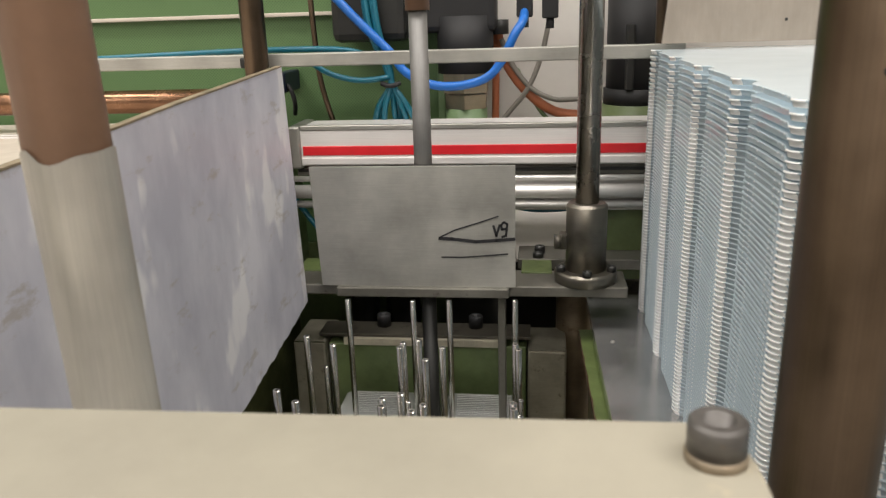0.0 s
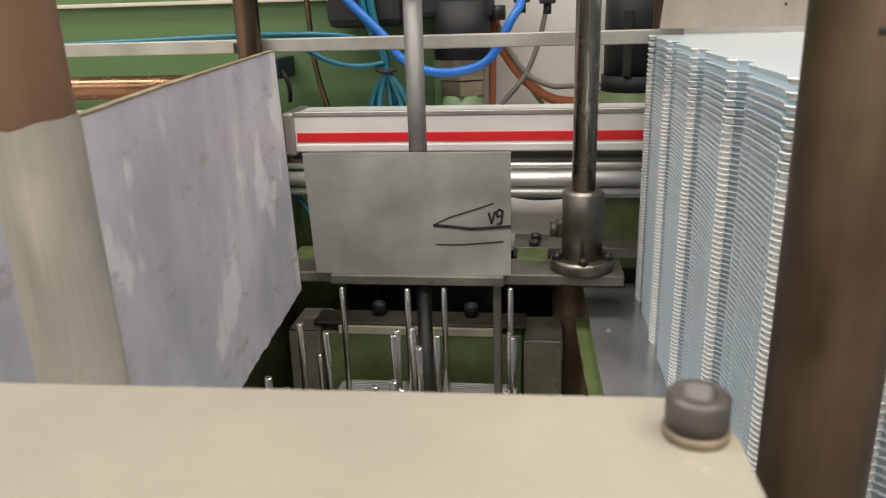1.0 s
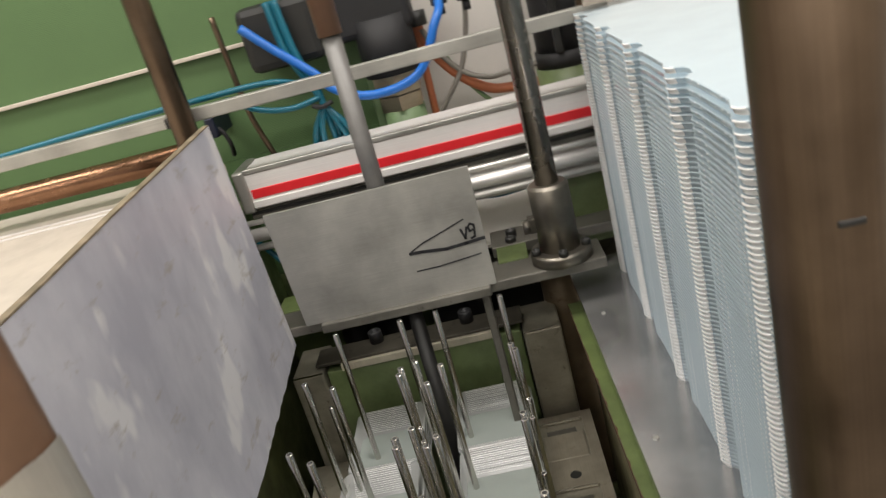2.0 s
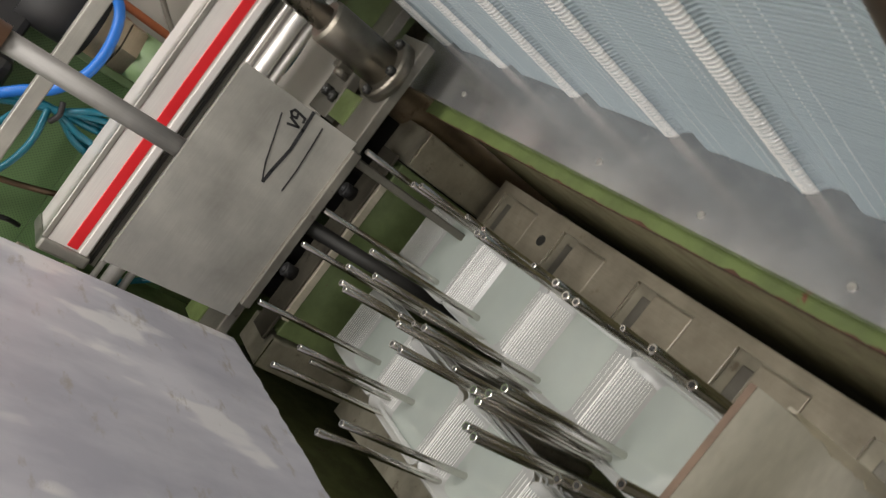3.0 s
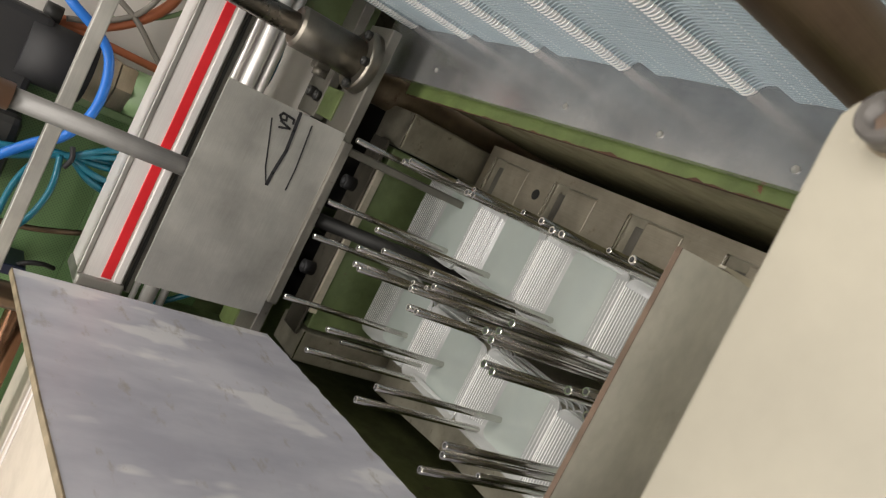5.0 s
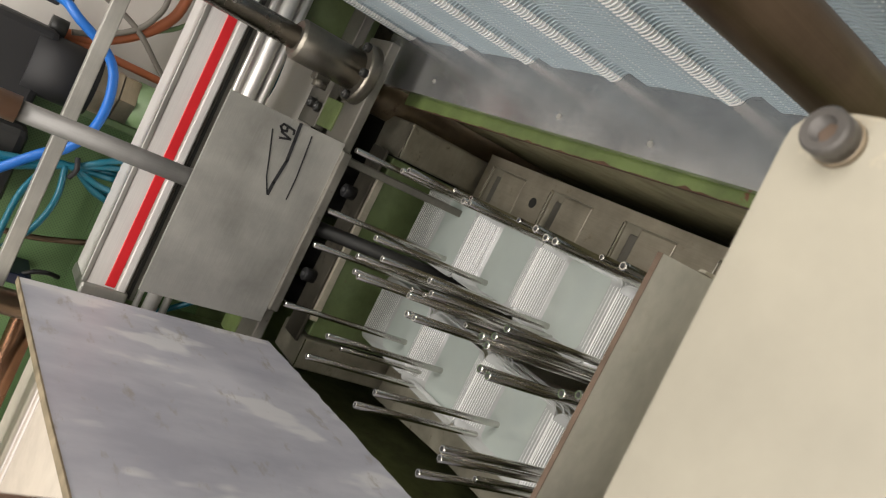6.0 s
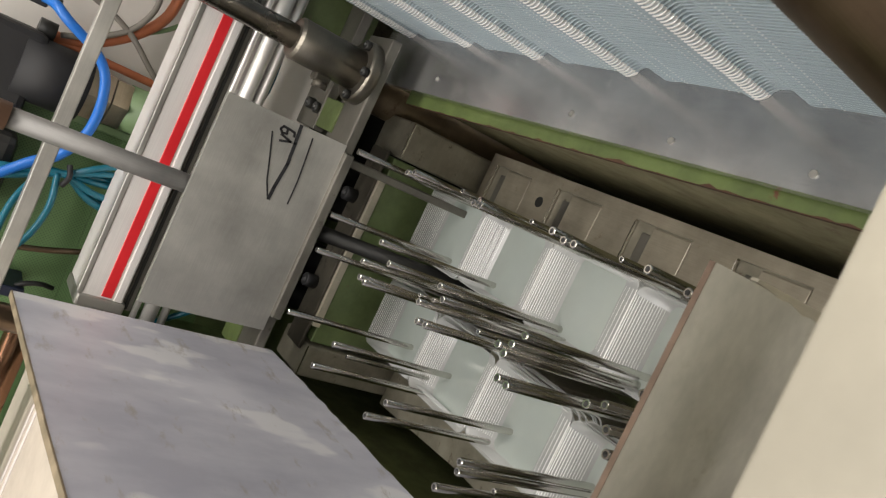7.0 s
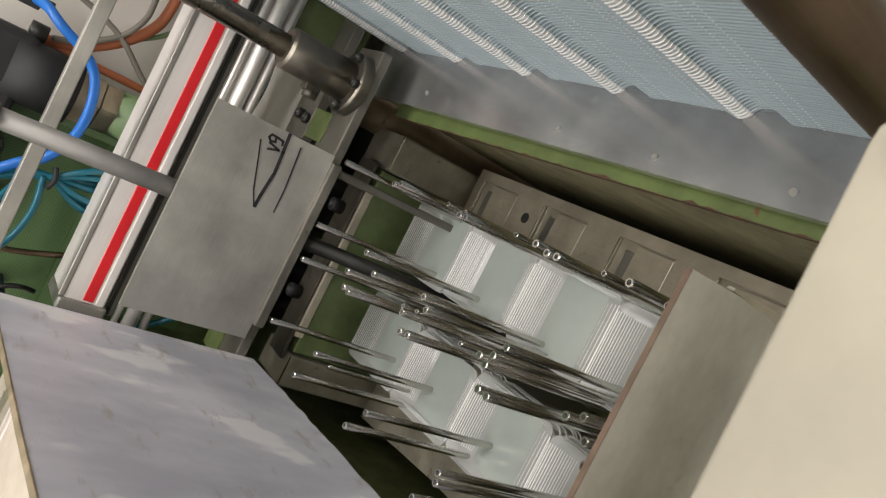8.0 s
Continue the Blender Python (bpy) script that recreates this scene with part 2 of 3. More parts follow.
def cyl(bm, p0, p1, r, seg=20, r1=None, bore=0.0, bore_depth=0.3, chamfer=0.0):
    """A solid of revolution from p0 to p1 (dm), with a chamfer and, where bore is given, a blind hole in its p1 end."""
    a, b = at(*p0), at(*p1)
    u, w = basis(b - a)
    r1 = r if r1 is None else r1
    n = (b - a).normalized()
    rings = [(a, r * 0.1), (b - n * chamfer * 0.1, r1 * 0.1)]
    if chamfer:
        rings.append((b, (r1 - chamfer) * 0.1))
    if bore:
        rings += [(b, bore * 0.1), (b - n * bore_depth * 0.1, bore * 0.1)]
    loops = []
    for c, rad in rings:
        loops.append([bm.verts.new(c + (u * math.cos(2 * math.pi * i / seg) + w * math.sin(2 * math.pi * i / seg)) * rad) for i in range(seg)])
    for k in range(len(loops) - 1):
        for i in range(seg):
            f = bm.faces.new((loops[k][i], loops[k][(i + 1) % seg], loops[k + 1][(i + 1) % seg], loops[k + 1][i]))
            f.smooth = (k == 0 and seg > 8) or (bore > 0 and k == len(loops) - 2)
    bm.faces.new(loops[0][::-1])
    bm.faces.new(loops[-1])
    return bm


def prism(bm, outline, axis, lo, hi):
    """An outline of pairs in the plane across axis ('x', 'y' or 'z'), pulled from lo to hi."""
    def p(a, b, c):
        return at(*{"x": (c, a, b), "y": (a, c, b), "z": (a, b, c)}[axis])
    low, high = ([bm.verts.new(p(a, b, c)) for a, b in outline] for c in (lo, hi))
    n = len(outline)
    for i in range(n):
        bm.faces.new((low[i], low[(i + 1) % n], high[(i + 1) % n], high[i]))
    bm.faces.new(low[::-1])
    bm.faces.new(high)
    bmesh.ops.recalc_face_normals(bm, faces=bm.faces)
    return bm


def spline(points, steps=10):
    pts = [at(*p) for p in points]
    pts = [pts[0] * 2 - pts[1], *pts, pts[-1] * 2 - pts[-2]]
    out = []
    for i in range(1, len(pts) - 2):
        a, b, c, d = pts[i - 1 : i + 3]
        for k in range(steps):
            t = k / steps
            out.append(0.5 * (2 * b + (c - a) * t + (2 * a - 5 * b + 4 * c - d) * t * t + (3 * b - a - 3 * c + d) * t**3))
    return out + [pts[-2]]


def hose(bm, points, r, seg=10, steps=10):
    line = spline(points, steps)
    u = None
    last = None
    for i, p in enumerate(line):
        d = (line[min(i + 1, len(line) - 1)] - line[max(i - 1, 0)]).normalized()
        u = basis(d)[0] if u is None else (u - d * u.dot(d)).normalized()
        w = d.cross(u)
        ring = [bm.verts.new(p + (u * math.cos(2 * math.pi * k / seg) + w * math.sin(2 * math.pi * k / seg)) * r * 0.1) for k in range(seg)]
        if last:
            for k in range(seg):
                bm.faces.new((last[k], last[(k + 1) % seg], ring[(k + 1) % seg], ring[k])).smooth = True
        else:
            bm.faces.new(ring[::-1])
        last = ring
    bm.faces.new(last)
    return bm


def thing(name, base, label, category, group="", kind=""):
    ob = new(name)
    ob.empty_display_size = 0.02
    ob.location = at(*base)
    return tagged(ob, label, category, group, kind)


def root_place(ob):
    p = Vector((0, 0, 0))
    while ob:
        p += ob.location
        ob = ob.parent
    return p


def part(name, bm, material, parent, label=""):
    me = bpy.data.meshes.new(name)
    bmesh.ops.recalc_face_normals(bm, faces=bm.faces)
    o = root_place(parent)
    for v in bm.verts:
        v.co -= o
    bm.to_mesh(me)
    bm.free()
    me.materials.append(material)
    ob = new(name, me)
    ob.parent = parent
    if label:
        ob["label"] = label
    return ob


def share(name, me, parent, place, rz=0.0):
    """One more object on a mesh, at a place (dm) inside its thing's space."""
    ob = new(name, me)
    ob.parent = parent
    ob.location = Vector(place) * 0.1
    ob.rotation_euler.z = rz
    return ob


def solo(name, bm, material, label, category="", group="", kind=""):
    me = bpy.data.meshes.new(name)
    bmesh.ops.recalc_face_normals(bm, faces=bm.faces)
    lo = Vector([min(v.co[i] for v in bm.verts) for i in range(3)])
    hi = Vector([max(v.co[i] for v in bm.verts) for i in range(3)])
    o = Vector(((lo.x + hi.x) / 2, (lo.y + hi.y) / 2, lo.z))
    for v in bm.verts:
        v.co -= o
    bm.to_mesh(me)
    bm.free()
    me.materials.append(material)
    ob = new(name, me)
    ob.location = o
    return tagged(ob, label, category, group, kind)


def B():
    return bmesh.new()


def socket_screw(parent, x, y, z, r, h, axis=(0, 0, 1), material=None, name="socket_screw"):
    a = Vector(axis)
    top = (x + a.x * h, y + a.y * h, z + a.z * h)
    return part(name, cyl(B(), (x, y, z), top, r, 18, bore=r * 0.5, bore_depth=h * 0.6, chamfer=r * 0.12), material or DARK, parent)


# ---- hall ----
def hall():
    tagged(solo("floor", box(B(), -35, 35, -60, 25, -10.3, -10), CONCRETE, "grey concrete hall floor under the machine", "floor", kind="structure"))
    solo("wall_north", box(B(), -35, 35, 25, 26, -10, 25), WALL, "white painted hall wall behind the machine", "wall", kind="structure")
    solo("wall_south", box(B(), -35, 35, -61, -60, -10, 25), WALL, "white painted hall wall", "wall", kind="structure")
    solo("wall_west", box(B(), -36, -35, -60, 25, -10, 25), WALL, "white painted hall wall", "wall", kind="structure")
    solo("wall_east", box(B(), 35, 36, -60, 25, -10, 25), WALL, "white painted hall wall", "wall", kind="structure")
    solo("ceiling", box(B(), -35, 35, -60, 25, 25, 26), WALL, "white painted hall ceiling", "ceiling", kind="structure")


hall()


# ---- green machine bed with its pit ----
def machine_bed():
    bed = thing("machine_bed", (0, -2, -10), "green painted cast machine bed around the stacking pit", "machine bed")
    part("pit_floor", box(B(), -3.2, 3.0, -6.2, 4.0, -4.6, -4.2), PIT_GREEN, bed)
    part("bed_body", box(B(), -3.2, 3.0, -6.2, 4.0, -10, -4.6), GREEN, bed)
    part("side_wall", box(B(), 2.0, 2.5, -6.2, 1.3, -4.2, -0.77, 0.02), PIT_WALL, bed)
    part("chipped_lip", prism(B(), [(1.812, 0.5), (1.97, -6.0), (2.5, -6.0), (2.5, 0.5)], "z", -0.77, -0.72), LIP_GREEN, bed, "chipped green lip with rusty spots")
    rnd = random.Random(21)
    chips = [(1.8 + 0.17 * k / 90 + rnd.uniform(-0.002, 0.002) + 0.014 * rnd.random() ** 4 * (1.8 if k in (51, 52, 53, 60, 61, 62, 63, 75) else 1), 1.0 - 7.0 * k / 90) for k in range(7, 91)]
    part("rusty_edge", prism(B(), [(1.808, 0.46), *chips, (1.966, -6.0)], "z", -0.765, -0.717), RUST, bed, "rust-brown chipped edge of the lip")
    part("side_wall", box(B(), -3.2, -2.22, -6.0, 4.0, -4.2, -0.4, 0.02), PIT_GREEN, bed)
    part("rear_wall", box(B(), -2.22, 3.0, 3.4, 4.0, -4.2, -0.2, 0.02), GREEN, bed)
    part("front_wall", box(B(), -3.2, 3.0, -6.8, -6.2, -10, 0.2, 0.02), GREEN, bed)
    return bed


machine_bed()


def rear_block():
    b = thing("rear_block", (-0.1, 1.3, -4.2), "green block with steel cheeks behind the guide rods", "machine block")
    block = part("block_body", box(B(), -1.34, 1.2, 1.02, 1.4, -4.2, -1.19, 0.02), GREEN, b)
    part("sawn_strip", box(B(), -1.12, 0.92, 0.96, 1.4, -1.19, -1.09, 0.008), EDGE, block, "pale sawn steel strip")
    part("cap_plate", box(B(), -1.45, 1.25, 1.0, 1.42, -1.09, -1.05, 0.008), OILY, b)
    # added dark block and sheet that paint the shade of the void behind
    part("shade_block", box(B(), -1.45, 1.4, 1.42, 2.62, -4.2, -1.7, 0.008), DARK, b)
    part("shade_sheet", box(B(), -2.2, 2.0, 2.62, 2.7, -4.2, -0.1), DARK, b)
    part("cheek", box(B(), 1.22, 1.7, 0.93, 1.7, -4.2, -1.2, 0.03), DULL_STEEL, b)
    part("cheek", box(B(), -1.78, -1.36, 0.93, 1.7, -4.2, -1.14, 0.03), DULL_STEEL, b)
    for x0, x1, z in ((1.23, 1.69, -1.2), (-1.77, -1.37, -1.14)):
        part("bright_edge", box(B(), x0, x1, 0.926, 0.94, z - 0.012, z + 0.002), BRIGHT, b, "bright strip along the top edge of the cheek")
    for x in (-0.65, 0.55):
        socket_screw(b, x, 1.3, -1.05, 0.09, 0.16, material=BLACK)
    # rollers darkened, with the shade under the cross plate in their colour
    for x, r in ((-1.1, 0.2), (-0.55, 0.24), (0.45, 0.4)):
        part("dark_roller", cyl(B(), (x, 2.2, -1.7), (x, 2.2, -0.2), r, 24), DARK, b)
    part("round_post", cyl(B(), (1.84, 1.75, -4.2), (1.84, 1.75, -0.68), 0.26, 32, chamfer=0.03), BROWN_STEEL, b, "brown oil-stained round post")
    return b


rear_block()


def pocket_plate(name, x0, x1, side):
    """Steel ledge with milled pockets along one side of the pit; side 1: its rim is at x1, -1: at x0."""
    p = thing(name, ((x0 + x1) / 2, -1.8, -4.2), "dull steel ledge plate with milled pockets beside the trays", "ledge plate", "ledge plates in the pit")
    part("ledge_body", box(B(), x0, x1, -5.6, 0.86, -4.2, -2.475, 0.015), DULL_STEEL, p)
    a, b, lo, hi = (x0, x1 - 0.13, x1 - 0.13, x1) if side > 0 else (x0 + 0.13, x1, x0, x0 + 0.13)
    part("rim_strip", box(B(), lo, hi, -5.6, 0.86, -2.475, -2.43), LEDGE_STEEL, p)
    part("pad", box(B(), a, b, 0.72, 0.86, -2.475, -2.43), LEDGE_STEEL, p)
    for k in range(5):
        y = 0.72 - 1.27 * k
        part("pad", box(B(), a, b, y - 1.27, y - 0.76, -2.475, -2.43), LEDGE_STEEL, p)
        part("insert", box(B(), a + 0.06, b - 0.02, y - 0.75, y - 0.26, -2.48, -2.432, 0.012), LEDGE_STEEL, p)
        # darker strip laid on the pocket floor to paint shade in the gap
        part("gap_shade", box(B(), a + 0.12, b - 0.1, y - 0.25, y - 0.12, -2.478, -2.466, 0.01), BAR_STEEL, p)
        part("bright_edge", box(B(), a, b - 0.02, y - 0.006, y + 0.004, -2.46, -2.426), BRIGHT, p, "bright strip along the pocket edge")
    # no real hole: a solid dark disc paints the shaded bore
    hole = cyl(B(), (1.456 * side, -0.337, -2.47), (1.456 * side, -0.337, -2.427), 0.066, 20)
    part("hole_disc", hole, DARK, p, "dark disc painting the shade of a bore in the ledge")
    return p


pocket_plate("ledge_plate", 1.1, 1.82, 1)


def plain_ledge():
    p = thing("ledge_plate", (-1.46, -2.3, -4.2), "plain dull steel ledge beside the trays", "ledge plate", "ledge plates in the pit")
    part("ledge_body", prism(B(), [(-1.1, 0.86), (-1.86, 0.86), (-1.72, -0.96), (-1.66, -5.6), (-1.1, -5.6)], "z", -4.2, -2.46), DULL_STEEL, p)
    return p


plain_ledge()


# ---- shelf on the right with the tall stacks ----
def shelf():
    s = thing("shelf_plate", (3.6, -2.4, -0.66), "worn aluminium shelf plate under the tall tray stack", "shelf")
    plate = part("plate", prism(B(), [(1.935, 1.25), (2.045, -6.2), (5.6, -6.2), (5.6, 1.25)], "z", -0.66, -0.56), SHELF_ALU, s)
    for x, y in ((2.13, -0.2), (2.13, -2.4), (2.12, -3.49), (2.14, -4.59)):
        part("screw", cyl(B(), (x, y, -0.56), (x, y, -0.548), 0.026, 14, bore=0.014, bore_depth=0.01), STEEL, plate)
    part("bracket", box(B(), 2.6, 5.4, -6.0, 0.8, -10, -0.66, 0.02), GREEN, s)
    return s


shelf()


def lobed_edge(lobes, depth, steps=8):
    """Outline of a tray side as (x, y, how much it stands out, rib) through lobes with rounded corner ribs and narrow notches."""
    pts, y = [], 0.0
    for lobe in lobes:
        far, near = y - 0.12, y - lobe + 0.12
        pts += [(depth, y, 0.0015, False), (depth * 0.9, far + 0.05, 0.0015, False)]
        for i in range(steps + 1):
            a = radians(90 * i / steps)
            pts.append((0.085 - 0.062 * math.sin(a), far - 0.1 * (1 - math.cos(a)), 0.002, False))
        pts += [(0.033, far - 0.2, 0.0015, False), (0.033, near + 0.2, 0.0015, False)]
        for i in range(steps + 1):
            a = radians(110 * i / steps)
            pts.append((0.055 - 0.055 * math.cos(a - 0.35), near + 0.075 - 0.075 * math.sin(a - 0.35), 0.011, 0 < i < steps - 1))
        pts.append((depth * 0.9, near - 0.04, 0.0015, False))
        y -= lobe
    return pts + [(depth, y, 0.0015, False)]


def tall_stack(x, y, lobes):
    length, width = sum(lobes), 2.4
    s = thing("tray_stack", (x + width / 2, y - length / 2, -0.56), "tall stack of nested clear plastic trays with ribbed sides", "tray stack", "tray stacks on the shelf")
    edge = lobed_edge(lobes, 0.1)
    edge += [(width, -length, 0.0015, False), (width, 0.0, 0.0015, False)]
    n, me, bm = len(edge), bpy.data.meshes.new("tray"), B()
    # a set-back wall as tall as the nesting step, a thin flange at its top, then the sheet
    loops = []
    for inset, out, z in ((0.01, 0.6, -0.036), (0.007, 0.3, -0.009), (0.0, 0.0, -0.007), (0.003, 0.0, -0.001), (0.009, 0.0, 0.002)):
        loops.append([bm.verts.new(((px + (out * o + inset if px < width else 0)) * 0.1, py * 0.1, z * 0.1)) for px, py, o, _ in edge])
    for a in range(4):
        for i in range(n):
            f = bm.faces.new((loops[a][i], loops[a][(i + 1) % n], loops[a + 1][(i + 1) % n], loops[a + 1][i]))
            # rib corners take the whiter plastic as a painted highlight
            f.material_index = int(edge[i][3])
            f.smooth = a > 1 or edge[i][2] > 0.01
    bm.faces.new(loops[-1])
    # small stacking nubs in rows beside every rib, whitened to paint their glints
    y = 0.0
    for lobe in lobes:
        for d in (0.2, 0.29, 0.4, lobe - 0.42, lobe - 0.34, lobe - 0.27, lobe - 0.21):
            if 0.19 < d < lobe - 0.19:
                nub = [bm.verts.new((px * 0.1, (y - d + py) * 0.1, pz * 0.1)) for px, py, pz in ((0.034, 0.006, 0.0), (0.034, -0.006, 0.0), (0.034, -0.007, -0.009), (0.034, 0.007, -0.009), (0.025, 0.0, -0.004))]
                for i in range(4):
                    bm.faces.new((nub[i], nub[(i + 1) % 4], nub[4])).material_index = 2
        y -= lobe
    bmesh.ops.recalc_face_normals(bm, faces=bm.faces)
    bm.to_mesh(me)
    bm.free()
    me.materials.append(STACKED)
    me.materials.append(RIB_HIGHLIGHT)
    me.materials.append(NUB_GLINT)
    rnd = random.Random(7)
    z = 0.04
    while z < 2.98:
        share("tray", me, s, (-width / 2 + rnd.uniform(-0.0012, 0.0012), length / 2 + rnd.uniform(-0.002, 0.002), z))
        z += 0.034 if z < 2.3 else 0.034 + 0.036 * (z - 2.3) / 0.7
    return s


tall_stack(2.5, 1.1, (0.58, 1.18, 1.18, 1.18, 1.18, 1.18, 0.66))


# ---- guide rods and the trays between them ----
ROD_FEET = [
    (-0.75, -0.05), (-0.02, -0.065), (0.375, -0.01), (1.095, -0.005),
    (1.123, -0.81), (1.157, -0.93), (1.138, -2.01), (1.146, -2.107), (1.204, -3.04), (1.177, -3.19), (1.184, -3.3), (1.241, -4.0), (1.213, -4.35),
    (0.407, -0.92), (0.142, -0.75), (0.276, -1.21), (-0.006, -0.823), (-0.019, -0.937), (0.16, -1.9), (0.3, -2.195), (0.383, -2.085), (0.015, -1.997), (0.032, -2.126),
    (0.272, -3.042), (0.333, -3.176), (0.439, -3.264), (0.241, -3.143), (0.063, -3.195), (0.059, -3.31), (0.296, -4.037), (0.359, -4.172), (0.237, -4.266), (0.112, -4.343),
    (-0.709, -0.911), (-1.037, -0.717), (-0.727, -2.096), (-0.957, -1.905), (-0.618, -3.227), (-0.686, -3.248), (-0.91, -3.099), (0.549, -4.388),
]
SHORT_FEET = [(1.188, -1.267), (1.188, -1.574), (1.203, -2.361), (1.232, -3.433), (-0.877, -0.651), (0.172, -2.358), (-0.761, -3.314), (0.12, -1.36), (0.16, -1.593)]


def rod_mesh(x, y, top, r, bore):
    bm = cyl(B(), (x, y, -4.2), (x, y, top), r, 16, bore=bore, bore_depth=0.12, chamfer=r * 0.15)
    bm.faces.ensure_lookup_table()
    # bore faces get a dark second material that paints the shade inside
    for f in [bm.faces[-1], *bm.faces[-18:-2]]:
        f.material_index = 1
    return bm


def guide_rods():
    for n, (x, y) in enumerate(ROD_FEET):
        top = -0.17 if n < 4 else -0.33
        solo("guide_rod", rod_mesh(x, y, top, 0.034, 0.02), BRIGHT, "slim bright hollow steel guide rod beside the trays", "guide rod", "guide rods in the pit").data.materials.append(DARK)
    for x, y in SHORT_FEET:
        solo("guide_rod", rod_mesh(x, y, -0.7, 0.026, 0.015), BRIGHT, "short thin bright steel guide rod", "guide rod", "guide rods in the pit").data.materials.append(DARK)


guide_rods()


def rounded(w, l, r, seg=6):
    out = []
    for cx, cy, a0 in ((w / 2 - r, l / 2 - r, 0), (-w / 2 + r, l / 2 - r, 90), (-w / 2 + r, -l / 2 + r, 180), (w / 2 - r, -l / 2 + r, 270)):
        for k in range(seg + 1):
            a = radians(a0 + 90 * k / seg)
            out.append((cx + r * math.cos(a), cy + r * math.sin(a)))
    return out


def tray_mesh(w, l, deep=True):
    """An open thermoformed tray, rim top at zero: plain curved long sides, ends that step down in narrow bands.
    Not deep: as it shows under another."""
    bm = B()
    # inset at the sides, inset at the ends, height, band of the end below it is a fold with painted shine
    rows = [(0.0, 0.0, -0.009, True), (0.0, 0.0, 0.0, True), (0.007, 0.012, 0.002, False)]
    if deep:
        rnd = random.Random(15)
        for k in range(12):
            y, z = 0.016 + 0.0215 * k + rnd.uniform(-0.002, 0.002), -0.005 - 0.0125 * k
            rows += [(0.008 + 0.002 * k, y, z, True), (0.009 + 0.002 * k, y + 0.0095 - 0.0006 * k, z - 0.001, False)]
        rows.append((0.04, 0.29, -0.165, False))
    else:
        rows += [(0.014, 0.02, -0.002, False), (0.03, 0.03, -0.04, False)]
    loops = []
    for ix, iy, z, _ in rows:
        loops.append([bm.verts.new((x * 0.1, y * 0.1, z * 0.1)) for x, y in rounded(w - 2 * ix, l - 2 * iy, 0.1 - ix * 0.3)])
    n = len(loops[0])
    for a in range(len(loops) - 1):
        for i in range(n):
            k = (i + 1) % n
            f = bm.faces.new((loops[a][i], loops[a][k], loops[a + 1][k], loops[a + 1][i]))
            # far ends get the painted shine on every fold, near ends on few
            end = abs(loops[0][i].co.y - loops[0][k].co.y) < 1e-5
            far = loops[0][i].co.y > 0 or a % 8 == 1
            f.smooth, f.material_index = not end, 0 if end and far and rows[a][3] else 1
    if deep:
        bm.faces.new(loops[-1]).material_index = 2
    bmesh.ops.recalc_face_normals(bm, faces=bm.faces)
    me = bpy.data.meshes.new("tray")
    bm.to_mesh(me)
    bm.free()
    for m in (RIM_SHINE, WALL_CLEAR, CLEAR):
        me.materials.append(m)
    return me


def tray_stacks():
    top, nested = tray_mesh(0.88, 1.185), tray_mesh(0.88, 1.185, False)
    rnd = random.Random(4)
    for col, x in ((0, 0.7), (1, -0.6)):
        for row in range(4):
            y = 0.12 - 1.19 * row
            s = thing("small_tray_stack", (x, y, -4.2), "short stack of open clear plastic trays between guide rods", "tray stack", "tray stacks in the pit")
            for k in range(9):
                share("tray", nested if k else top, s, (rnd.uniform(-0.025, 0.025), rnd.uniform(-0.006, 0.006), 2.5 - k * 0.05 + rnd.uniform(-0.004, 0.004)))
            part("carrier", box(B(), x - 0.3, x + 0.3, y - 0.45, y + 0.45, -4.2, -2.5, 0.03), DULL_STEEL, s)


tray_stacks()


# ---- stop plate, guide bar and shaft ----
def strokes(bm, line, width, y):
    """A pen line of pairs (x, z) on the plate's face."""
    for (x0, z0), (x1, z1) in zip(line, line[1:]):
        d = Vector((x1 - x0, z1 - z0))
        d.normalize()
        n = Vector((-d.y, d.x)) * width / 2
        e = d * width * 0.3
        q = [(x0 - e.x + n.x, z0 - e.y + n.y), (x0 - e.x - n.x, z0 - e.y - n.y), (x1 + e.x - n.x, z1 + e.y - n.y), (x1 + e.x + n.x, z1 + e.y + n.y)]
        prism(bm, q, "y", y, y - 0.004)
    return bm


